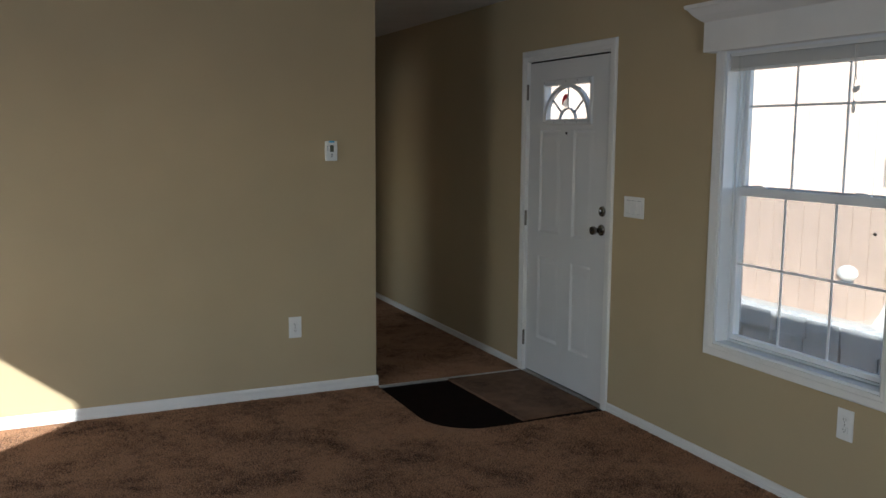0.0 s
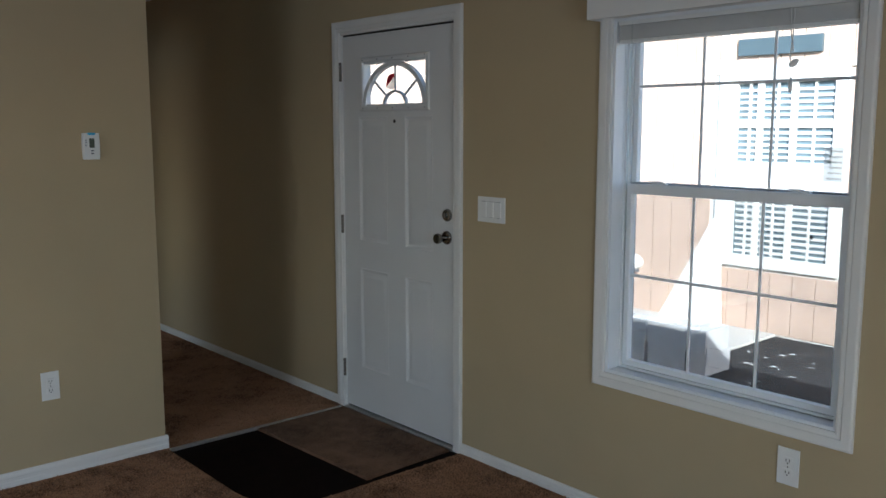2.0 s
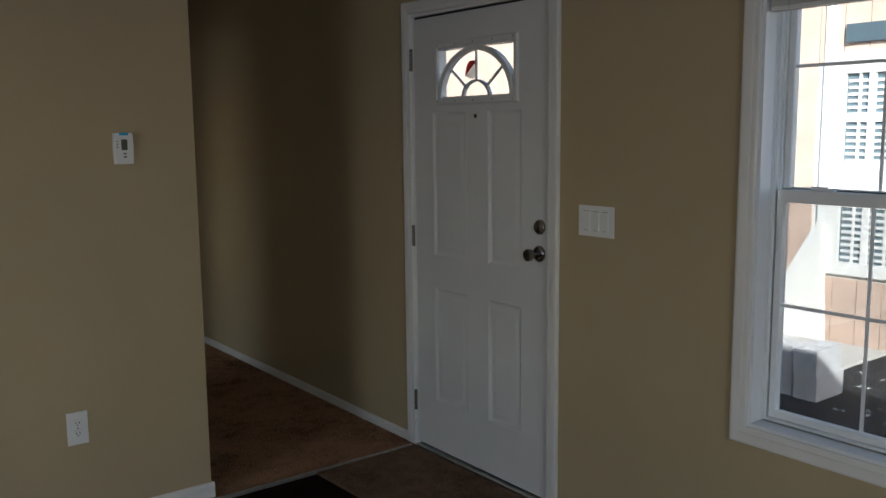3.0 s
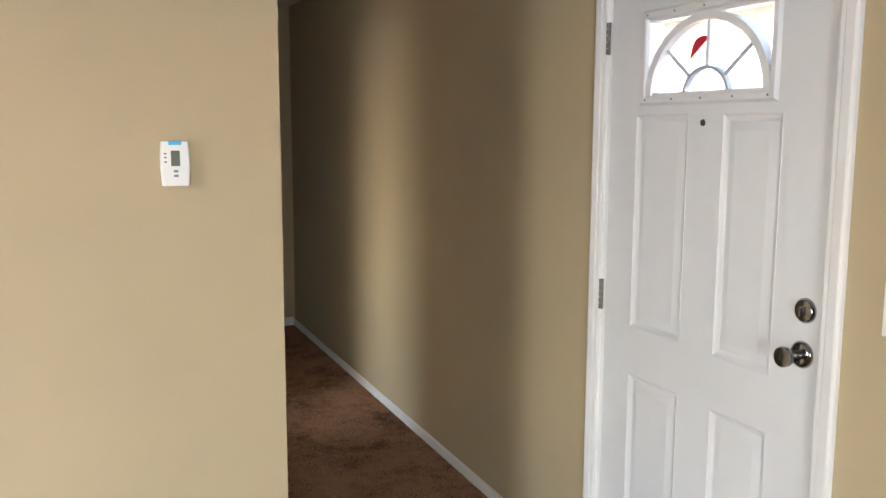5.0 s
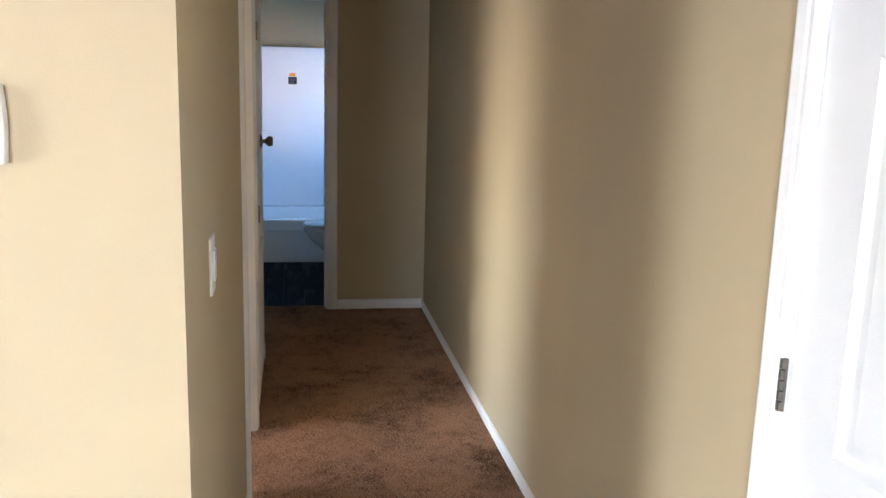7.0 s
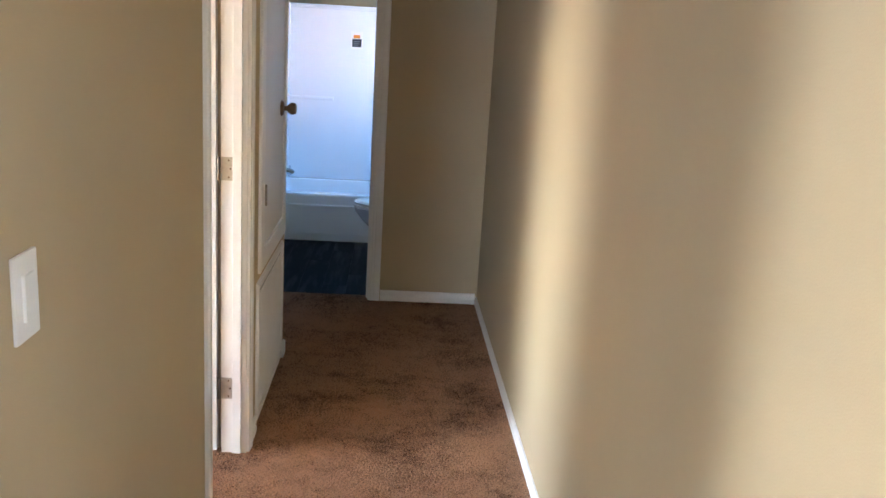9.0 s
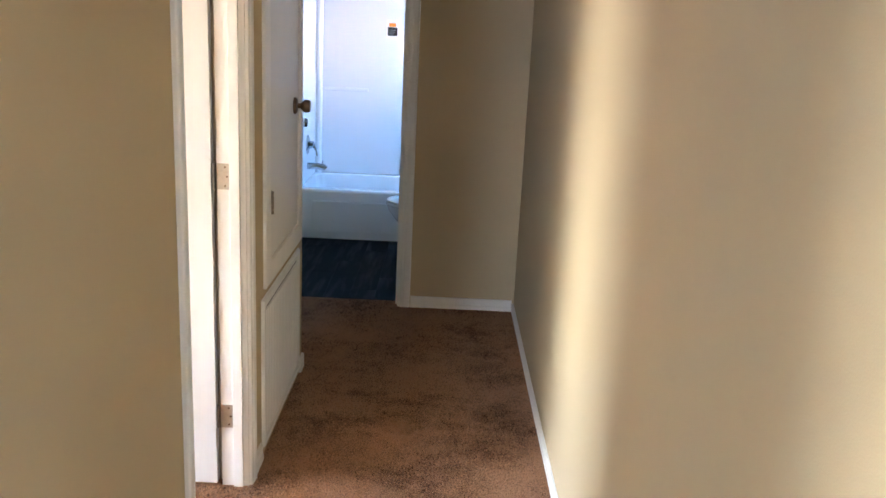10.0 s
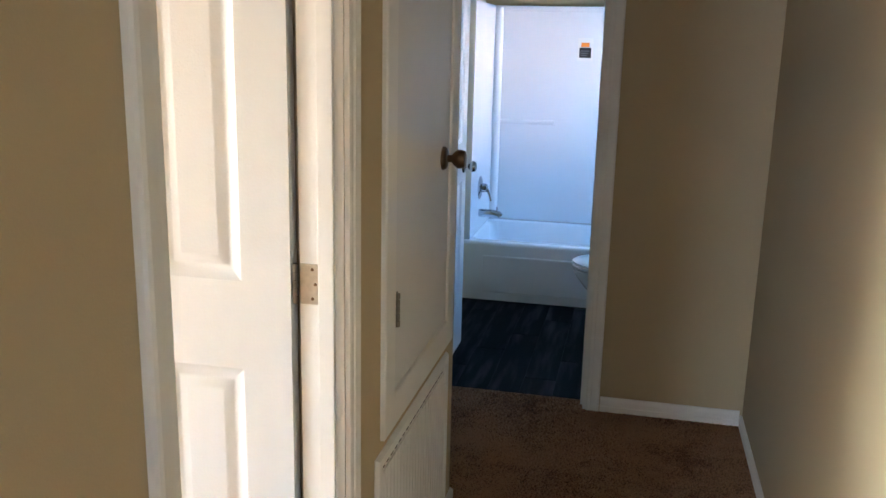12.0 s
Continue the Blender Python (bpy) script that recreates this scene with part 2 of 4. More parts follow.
def sweep(bm, plane, a0, a1, z0, z1, profile, closed=True):
    """A mitred moulding round a rectangle. profile: (outward, proud) pairs. Not closed: two legs and a head, down to z0."""
    loops = []
    for u, d in profile:
        zb = z0 - u if closed else z0
        loops.append([bm.verts.new(plane(a, z, d)) for a, z in ((a0 - u, zb), (a0 - u, z1 + u), (a1 + u, z1 + u), (a1 + u, zb))])
    n = 4 if closed else 3
    for p, q in zip(loops, loops[1:]):
        for k in range(n):
            bm.faces.new((p[k], p[(k + 1) % 4], q[(k + 1) % 4], q[k]))
    if not closed:
        bm.faces.new([l[0] for l in loops])
        bm.faces.new([l[3] for l in loops])
    return bm


CASING = [(0.0, 0.0), (0.0, 0.010), (0.006, 0.012), (0.018, 0.012), (0.022, 0.015), (0.048, 0.017), (0.055, 0.015), (0.057, 0.010), (0.057, 0.0)]


def slab_on(plane, a0, a1, z0, z1, d0, d1, bevel=0.0):
    p, q = plane(a0, z0, d0), plane(a1, z1, d1)
    return boxed(*(v for i in range(3) for v in (min(p[i], q[i]), max(p[i], q[i]))), bevel)


def add_on(bm, plane, a0, a1, z0, z1, d0, d1, bevel=0.0):
    p, q = plane(a0, z0, d0), plane(a1, z1, d1)
    return box(bm, *(v for i in range(3) for v in (min(p[i], q[i]), max(p[i], q[i]))), bevel)


def solid(plane, a0, a1, z0, z1, thick, openings, front=0.0):
    """A slab behind its plane with openings (a0, a1, z0, z1) cut through it."""
    As = sorted({a0, a1, *(v for o in openings for v in o[:2])})
    Zs = sorted({z0, z1, *(v for o in openings for v in o[2:])})
    As, Zs = [v for v in As if a0 <= v <= a1], [v for v in Zs if z0 <= v <= z1]

    def full(i, j):
        if not (0 <= i < len(As) - 1 and 0 <= j < len(Zs) - 1):
            return False
        a, z = (As[i] + As[i + 1]) / 2, (Zs[j] + Zs[j + 1]) / 2
        return not any(o[0] < a < o[1] and o[2] < z < o[3] for o in openings)

    bm = bmesh.new()
    vs = {}

    def v(i, j, k):
        if (i, j, k) not in vs:
            vs[i, j, k] = bm.verts.new(plane(As[i], Zs[j], front - thick * k))
        return vs[i, j, k]

    for i in range(len(As) - 1):
        for j in range(len(Zs) - 1):
            if not full(i, j):
                continue
            bm.faces.new((v(i, j, 0), v(i + 1, j, 0), v(i + 1, j + 1, 0), v(i, j + 1, 0)))
            bm.faces.new((v(i, j, 1), v(i, j + 1, 1), v(i + 1, j + 1, 1), v(i + 1, j, 1)))
            if not full(i - 1, j):
                bm.faces.new((v(i, j, 0), v(i, j + 1, 0), v(i, j + 1, 1), v(i, j, 1)))
            if not full(i + 1, j):
                bm.faces.new((v(i + 1, j, 0), v(i + 1, j, 1), v(i + 1, j + 1, 1), v(i + 1, j + 1, 0)))
            if not full(i, j - 1):
                bm.faces.new((v(i, j, 0), v(i, j, 1), v(i + 1, j, 1), v(i + 1, j, 0)))
            if not full(i, j + 1):
                bm.faces.new((v(i, j + 1, 0), v(i + 1, j + 1, 0), v(i + 1, j + 1, 1), v(i, j + 1, 1)))
    return bm


def wall(name, plane, a0, a1, z0, z1, thick, openings, material, label):
    return tagged(part(name, solid(plane, a0, a1, z0, z1, thick, openings), material), label, "wall", kind="structure")


# ---- walls, floor, ceiling ----
DOOR = (-0.945, 0.015, -0.02, 2.088)
WIN = (-2.788, -1.840, 0.592, 1.992)
HALLDOOR = (1.695, 2.375, -0.02, 2.06)
BY = 6.70        # face of the tub surround's back
SX = -1.478      # face of the surround beside the taps
BATHDOOR = (-1.375, -0.650, -0.02, 2.06)
wall("wall_entry", on_entry, YS, 6.95, -0.02, CEIL, 0.14, [DOOR, WIN, (5.65, 6.35, 1.05, 1.74)], M_WALL, "tan painted entry wall with door and window openings")
wall("wall_partition", on_partition, XW, XL, -0.02, CEIL, 0.10, [], M_WALL, "tan painted partition wall beside the hall")
wall("wall_hall_left", on_hall, PY + 0.10, YC, -0.02, CEIL, 0.09, [HALLDOOR, (2.694, 3.292, 0.714, 1.98)], M_WALL, "tan painted hall wall with a bedroom doorway")
wall("wall_hall_end", on_end, -2.4, 0.0, -0.02, CEIL, 0.115, [BATHDOOR], M_WALL, "tan painted wall at the end of the hall")
wall("wall_closet_return", lambda a, z, d: (a, YC + d, z), -2.4, XL - 0.09, -0.02, CEIL, 0.10, [], M_WALL, "tan painted return wall beside the furnace closet")
wall("wall_nook", lambda a, z, d: (-2.4 + d, a, z), YC, YE, -0.02, CEIL, 0.10, [], M_WALL, "tan painted wall of the hall nook")
wall("wall_closet_back", lambda a, z, d: (-1.95 + d, a, z), 2.475, YC - 0.10, -0.02, CEIL, 0.08, [], M_WALL, "plain wall behind the furnace closet")
wall("wall_closet_near", lambda a, z, d: (a, 2.395 - d, z), -2.03, XL - 0.09, -0.02, CEIL, 0.08, [], M_WALL, "plain wall between bedroom and furnace closet")
wall("wall_long", lambda a, z, d: (XW + d, a, z), YS, YC - 0.10, -0.02, CEIL, 0.14, [(-2.47, -1.40, 0.61, 2.08), (0.18, 2.58, 0.61, 1.97)], M_WALL, "tan painted outer wall with two windows")
wall("wall_bedroom_end", lambda a, z, d: (a, YC - 0.10 - d, z), XW, -2.03, -0.02, CEIL, 0.10, [], M_WALL, "tan painted bedroom wall")
# this opening only lets in the added living-end lamp
wall("wall_living_end", lambda a, z, d: (a, YS + d, z), XW, 0.0, -0.02, CEIL, 0.14, [(-3.7, -2.2, 0.61, 1.97)], M_WALL, "tan painted end wall of the living room")
wall("wall_bath_left", lambda a, z, d: (-1.56 + d, a, z), YE + 0.115, 6.85, -0.02, CEIL, 0.10, [], M_WALL, "tan painted bathroom wall")
wall("wall_bath_back", lambda a, z, d: (a, BY + 0.035 - d, z), -1.66, 0.0, -0.02, CEIL, 0.12, [], M_WALL, "tan painted wall behind the tub")
ceil = tagged(part("ceiling", boxed(XW - 0.14, XE, YS - 0.14, 6.95, CEIL, CEIL + 0.08), M_CEIL), "white textured ceiling", "ceiling", kind="structure")
tagged(part("subfloor", boxed(XW - 0.14, XE, YS - 0.14, 6.95, -0.20, -0.024), M_ROOF), "plain floor deck under the coverings", "floor", kind="structure")


def prism(points, z0, z1, bevel=0.0):
    bm = bmesh.new()
    f = bm.faces.new([bm.verts.new((x, y, z1)) for x, y in points])
    r = bmesh.ops.extrude_face_region(bm, geom=[f])
    bmesh.ops.translate(bm, verts=[g for g in r["geom"] if isinstance(g, bmesh.types.BMVert)], vec=(0, 0, z0 - z1))
    if bevel:
        bmesh.ops.bevel(bm, geom=list(f.edges), offset=bevel, segments=2, affect="EDGES")
    bmesh.ops.triangulate(bm, faces=[g for g in bm.faces if len(g.verts) > 4])
    return bm


# living-room carpet with the cut-out at the front door; its corner is rounded
corner = [(-1.052 + 0.30 * (1 - math.cos(k * math.pi / 16)), -0.675 - 0.30 * math.sin(k * math.pi / 16)) for k in range(9)]
pts = [(XW, YS), (-0.001, YS), (-0.001, -0.978)] + corner[::-1] + [(-1.052, PY), (XW, PY)]
tagged(part("carpet_living", prism(pts, -0.022, 0.0, 0.004), M_CARPET), "brown cut-pile carpet with crushed patches", "carpet", kind="structure")
tagged(part("carpet_hall", boxed(XL, -0.001, PY - 0.030, YC, -0.022, 0.0, 0.004), M_CARPET), "brown cut-pile hall carpet with vacuum marks", "carpet", kind="structure")
tagged(part("carpet_nook", boxed(-2.4, -0.001, YC + 0.001, YE, -0.022, -0.0005), M_CARPET), "brown cut-pile carpet at the hall end", "carpet", kind="structure")
tagged(part("carpet_doorway", boxed(-1.374, -0.652, YE + 0.001, YE + 0.10, -0.022, -0.001), M_CARPET), "brown carpet edge in the bathroom doorway", "carpet", kind="structure")
tagged(part("carpet_bedroom", boxed(XW, XL - 0.001, PY + 0.10, YC - 0.10, -0.022, -0.001), M_CARPET), "brown cut-pile bedroom carpet", "carpet", kind="structure")
tagged(part("floor_entry", boxed(-1.09, -0.001, -1.0, PY - 0.031, -0.022, -0.010), M_ENTRY), "dark brown vinyl entry floor", "floor", kind="structure")
tagged(part("transition_strip", boxed(XL + 0.004, -0.03, PY - 0.046, PY - 0.031, -0.012, 0.006, 0.002), M_ALU), "thin metal carpet strip across the hall entrance", "trim", kind="structure")
mat_pts = [(-0.575, PY - 0.055), (-0.02, PY - 0.050), (-0.02, -0.915), (-0.30, -0.920), (-0.535, -0.932)]
tagged(part("door_mat", prism(mat_pts, -0.010, 0.003, 0.003), M_MAT), "brown carpet offcut lying before the front door", "mat")


# ---- baseboards ----
BASE = [(0.0, 0.0), (0.012, 0.0), (0.012, 0.022), (0.009, 0.025), (0.009, 0.038), (0.011, 0.041), (0.010, 0.052), (0.006, 0.060), (0.0, 0.062)]


def baseboard(plane, a0, a1, h=1.08):
    bm = bmesh.new()
    ends = [[bm.verts.new(plane(a, z * h, d)) for d, z in BASE] for a in (a0, a1)]
    for k in range(len(BASE) - 1):
        bm.faces.new((ends[0][k], ends[0][k + 1], ends[1][k + 1], ends[1][k]))
    bm.faces.new(ends[0])
    bm.faces.new(ends[1][::-1])
    return tagged(part("baseboard", bm, M_TRIM), "white painted baseboard with an eased top", "baseboard", kind="structure")




def pile(name, x0, x1, y0, y1, step, height, seed, keep=None, crease=None):
    """Twisted yarn ends of the cut pile: leaning three-sided tufts on a jittered grid."""
    rng = np.random.default_rng(seed)
    gx, gy = np.meshgrid(np.arange(x0, x1, step), np.arange(y0, y1, step))
    c = np.stack([gx.ravel(), gy.ravel()], 1) + rng.uniform(-0.5, 0.5, (gx.size, 2)) * step
    c = c[(c[:, 0] > x0) & (c[:, 0] < x1) & (c[:, 1] > y0) & (c[:, 1] < y1)]
    if keep is not None:
        c = c[keep(c[:, 0], c[:, 1])]
    m = len(c)
    ang = rng.uniform(0, 2 * np.pi, m)[:, None] + np.array([0, 2.094, 4.189])
    rad = step * rng.uniform(0.50, 0.80, m)[:, None]
    base = np.stack([c[:, :1] + rad * np.cos(ang), c[:, 1:] + rad * np.sin(ang), np.full((m, 3), -0.0015)], 2)
    lean = 0.5 * np.sin(c[:, :1] * 9 + 3 * np.sin(c[:, 1:] * 7)) * np.array([[1.0, 0.6]]) + rng.normal(0, 0.5, (m, 2))
    tip = np.concatenate([c + lean * height, (height * rng.uniform(0.5, 1.0, m))[:, None]], 1)
    if crease is not None:
        p, q = np.array(crease[0]), np.array(crease[1])
        u = np.clip(((c - p) @ (q - p)) / ((q - p) @ (q - p)), 0, 1)
        off = np.hypot(*(c - p - u[:, None] * (q - p)).T)
        up = 0.007 * np.exp(-((off / 0.022) ** 2))
        tip[:, 2] += up
        base[:, :, 2] += up[:, None]
    verts = np.concatenate([base, tip[:, None, :]], 1).reshape(-1, 3)
    k = np.arange(m)[:, None] * 4
    faces = np.concatenate([k + np.array([0, 1, 3]), k + np.array([1, 2, 3]), k + np.array([2, 0, 3])], 0)
    me = bpy.data.meshes.new(name)
    me.from_pydata(verts.tolist(), [], faces.tolist())
    me.materials.append(M_CARPET)
    return tagged(new(name, me), "tufts of brown cut-pile carpet", "carpet pile", kind="stuff")


pile("carpet_pile_hall", XL + 0.012, -0.013, PY - 0.028, YE - 0.012, 0.0075, 0.007, 3, None, ((-1.02, YC), (-0.50, 2.80)))
pile("carpet_pile_bedroom", -1.75, XL + 0.012, 1.716, 2.344, 0.0085, 0.007, 7)
pile("carpet_pile_nook", -2.0, XL + 0.012, YC + 0.015, YE - 0.012, 0.0085, 0.007, 5)
pile("carpet_pile_doorway", -1.355, -0.67, YE - 0.012, YE + 0.098, 0.0085, 0.007, 6)
pile("carpet_pile_living", -3.6, -0.013, -3.0, PY - 0.014, 0.0095, 0.008, 4, lambda x, y: (x < -1.065) | (y < -0.983))
baseboard(on_entry, YS, -0.99, 0.80)
baseboard(on_entry, 0.06, YE, 0.76)
baseboard(on_partition, XW, XL + 0.012)
baseboard(on_hall, PY, 1.641)
baseboard(on_hall, 2.424, 2.545)
baseboard(on_hall, 3.37, YC + 0.012)
baseboard(lambda a, z, d: (a, YC + d, z), -2.4, XL + 0.012)
baseboard(on_end, -0.592, -0.012)
baseboard(on_end, -2.4, -1.435)


# ---- doors ----
def panel(plane, rect, d, parent, thick=0.034, depth=0.010, bead=True):
    """One pressed panel: the face slopes in to a groove and rises again to a flat field; closed at the back."""
    a0, a1, z0, z1 = rect
    prof = [(0.0, d), (-0.0025, d + 0.0012), (-0.005, d), (-0.018, d - depth * 0.92), (-0.021, d - depth), (-0.024, d - depth * 0.95), (-0.044, d - depth * 0.30), (-0.048, d - depth * 0.22)]
    if not bead:
        prof = [(0.0, d), (-0.003, d - depth * 0.12), (-0.024, d - depth * 0.92), (-0.027, d - depth), (-0.031, d - depth * 0.95), (-0.046, d - depth * 0.35), (-0.050, d - depth * 0.28)]
    bm = sweep(bmesh.new(), plane, a0, a1, z0, z1, prof)
    for u, q in ((prof[-1][0], prof[-1][1]), (0.0, d - thick)):
        bm.faces.new([bm.verts.new(plane(a, z, q)) for a, z in ((a0 - u, z0 - u), (a1 + u, z0 - u), (a1 + u, z1 + u), (a0 - u, z1 + u))])
    return smooth(part("panel", bm, M_DOOR, parent), 25)


def hinge(parent, plane, a, z, d, h=0.10, leaf=(0.0, 0.0)):
    """A butt hinge: knuckle of five barrels, with leaves to either side."""
    hg = part("hinge", slab_on(plane, a - leaf[0], a + leaf[1], z - h / 2, z + h / 2, d - 0.003, d + 0.002), M_HINGE, parent, "steel butt hinge")
    for k in range(5):
        p = plane(a, z - h / 2 + h * k / 5 + 0.001, d + 0.004)
        part("barrel", lathe([(0.0055, 0), (0.0065, 0.001), (0.0065, h / 5 - 0.003), (0.0055, h / 5 - 0.002)], 10, Matrix.Translation(p)), M_HINGE, hg)
    return hg


# turns the lathe axis z into d, out of the wall
def axis_m(plane, a, z, d):
    o, e = Vector(plane(a, z, d)), Vector(plane(a, z, d + 1)) - Vector(plane(a, z, d))
    return Matrix.Translation(o) @ e.to_track_quat("Z", "Y").to_matrix().to_4x4()


def knob(parent, plane, a, z, d, material, name="door_knob", r=0.027, shape=None):
    """Rose, neck and a tulip-shaped knob."""
    k = smooth(part(name, lathe(shape or [(0.010, 0.008), (0.011, 0.026), (0.020, 0.034), (r, 0.044), (r, 0.052), (r * 0.86, 0.064), (r * 0.55, 0.067), (0.004, 0.066)], 24, axis_m(plane, a, z, d)), material, parent))
    smooth(part("rose", lathe([(0.034, 0), (0.034, 0.004), (0.030, 0.010), (0.024, 0.0125), (0.013, 0.014)], 24, axis_m(plane, a, z, d)), material, k))
    return k


def latch_bits(parent, plane, a, z, d):
    part("keyway", slab_on(plane, a - 0.0025, a + 0.0025, z - 0.007, z + 0.007, d, d + 0.003), M_SLOT, parent)


# front door
fd = thing("door_1", "white six-panel steel front door with fanlight, closed", "door", kind="structure")
D0 = -0.012
part("casing", sweep(bmesh.new(), on_door, -0.930, 0.0, -0.004, 2.048, CASING, False), M_TRIM, fd)
jb = bmesh.new()
add_on(jb, on_door, -0.944, -0.926, -0.02, 2.054, -0.135, 0.0)
add_on(jb, on_door, -0.004, 0.014, -0.02, 2.054, -0.135, 0.0)
add_on(jb, on_door, -0.926, -0.004, 2.036, 2.054, -0.135, 0.0)
part("jamb", jb, M_TRIM, fd)
part("threshold", slab_on(on_door, -0.926, -0.004, -0.02, 0.004, -0.135, 0.012, 0.003), M_ALU, fd, "worn aluminium threshold")
part("sweep_strip", slab_on(on_door, -0.920, -0.010, 0.005, 0.013, D0 - 0.03, D0 - 0.006), M_SLOT, fd, "dark rubber sweep under the door")
GL = (-0.738, -0.170, 1.640, 1.905)
PANELS = [(a0, a1, z0, z1) for a0, a1 in ((-0.398, -0.148), (-0.758, -0.538)) for z0, z1 in ((0.250, 0.802), (0.950, 1.608))]
leaf = part("door_leaf", solid(on_door, -0.9225, -0.0075, 0.014, 2.026, 0.044, PANELS + [(GL[0] + 0.03, GL[1] - 0.03, GL[2] + 0.03, GL[3] - 0.03)], D0), M_DOOR, fd)
for rect in PANELS:
    panel(on_door, rect, D0, leaf, 0.044, 0.0085)
for z in (1.845, 1.030, 0.225):
    hinge(fd, on_door, -0.004, z, 0.001, 0.10, (0.006, 0.010))
smooth(part("peephole", lathe([(0.009, 0), (0.009, 0.003), (0.006, 0.004)], 16, axis_m(on_door, -0.459, 1.583, D0)), M_SLOT, leaf, "small dark door viewer"))
kb = knob(leaf, on_door, -0.862, 1.032, D0, M_NICKEL, shape=[(0.013, 0.008), (0.0125, 0.020), (0.014, 0.030), (0.0185, 0.040), (0.0235, 0.050), (0.0255, 0.058), (0.0255, 0.064), (0.0235, 0.069), (0.015, 0.070), (0.004, 0.0695)])
latch_bits(kb, on_door, -0.862, 1.032, D0 + 0.068)
db = smooth(part("deadbolt", lathe([(0.031, 0), (0.031, 0.006), (0.026, 0.012), (0.010, 0.014)], 24, axis_m(on_door, -0.866, 1.140, D0)), M_NICKEL, leaf))
part("thumb_turn", slab_on(on_door, -0.8695, -0.8625, 1.127, 1.153, D0 + 0.012, D0 + 0.026, 0.003), M_NICKEL, db)
# black strips paint the shade in the gaps above and beside the leaf
part("gap_shade", slab_on(on_door, -0.9255, -0.0045, 2.0262, 2.0358, D0 - 0.03, D0 - 0.008), M_SLOT, fd, "black strip darkening the gap over the door")
part("gap_shade", slab_on(on_door, -0.9258, -0.9228, 0.014, 2.026, D0 - 0.03, D0 - 0.006), M_SLOT, fd)
part("strike_plate", slab_on(on_door, -0.9265, -0.9225, 1.00, 1.06, -0.006, 0.0015), M_BRONZE, fd)
part("strike_plate", slab_on(on_door, -0.9265, -0.9225, 1.115, 1.17, -0.006, 0.0015), M_BRONZE, fd)

# fanlight of the door: surround, arch, spokes, panes
fan = part("fanlight", sweep(bmesh.new(), on_door, GL[0] + 0.028, GL[1] - 0.028, GL[2] + 0.022, GL[3] - 0.022, [(0.0, D0 - 0.02), (0.0, D0 + 0.006), (0.006, D0 + 0.010), (0.020, D0 + 0.010), (0.028, D0 + 0.001)]), M_DOOR, leaf, "white moulded surround of the door glass")
CA, CZ, RX, RZ = -0.454, GL[2] + 0.022, 0.232, 0.196


def arc_band(rx0, rz0, rx1, rz1, d0, d1, steps=28, t0=0.0, t1=math.pi):
    bm = bmesh.new()
    rows = []
    for k in range(steps + 1):
        c, s = math.cos(t0 + (t1 - t0) * k / steps), math.sin(t0 + (t1 - t0) * k / steps)
        rows.append([bm.verts.new(on_door(CA + rx * c, CZ + rz * s, d)) for rx, rz, d in ((rx0, rz0, d0), (rx0, rz0, d1), (rx1, rz1, d1), (rx1, rz1, d0))])
    for p, q in zip(rows, rows[1:]):
        for k in range(4):
            bm.faces.new((p[k], p[(k + 1) % 4], q[(k + 1) % 4], q[k]))
    bm.faces.new(rows[0])
    bm.faces.new(rows[-1][::-1])
    return bm


part("arch", arc_band(RX, RZ, RX + 0.026, RZ + 0.020, D0 - 0.02, D0 + 0.007), M_DOOR, fan)
part("inner_arch", arc_band(0.084, 0.066, 0.096, 0.075, D0 - 0.018, D0 - 0.002), M_CAME, fan)
for ang in (40, 90, 140):
    c, s = math.cos(radians(ang)), math.sin(radians(ang))
    part("spoke", tube([on_door(CA + 0.090 * c, CZ + 0.070 * s, D0 - 0.010), on_door(CA + RX * c, CZ + RZ * s, D0 - 0.010)], 0.006, 6), M_CAME, fan)
pane = part("pane", slab_on(on_door, GL[0] + 0.028, GL[1] - 0.028, GL[2] + 0.022, GL[3] - 0.022, D0 - 0.026, D0 - 0.022), M_GLASS, fan, "clear glass of the fanlight")
pane.visible_shadow = False
for k in range(10):
    u = (k % 5) / 4
    part("screw_cap", slab_on(on_door, GL[0] + 0.03 + u * 0.508 - 0.003, GL[0] + 0.03 + u * 0.508 + 0.003, (GL[2] if k < 5 else GL[3] - 0.02) + 0.007, (GL[2] if k < 5 else GL[3] - 0.02) + 0.013, D0 + 0.009, D0 + 0.011), M_GREY, fan)


def petal(a, z, w, h, lean, d, half):
    """A leaf-shaped sticker, or one half of it."""
    bm = bmesh.new()
    rim = []
    for k in range(13):
        t = k / 12
        rim.append((math.sin(math.pi * t) * w * half, (t - 0.5) * h))
    c, s = math.cos(lean), math.sin(lean)
    bm.faces.new([bm.verts.new(on_door(a + x * c - y * s, z + x * s + y * c, d)) for x, y in rim])
    return bm


dec = thing("window_sticker", "red and grey sticker on the door glass", "sticker")
part("red_half", petal(-0.406, 1.786, 0.032, 0.105, 0.95, D0 - 0.0205, 1), M_RED, dec)
part("grey_half", petal(-0.4064, 1.7856, 0.046, 0.105, 0.95, D0 - 0.0205, -1), M_FILM, dec)

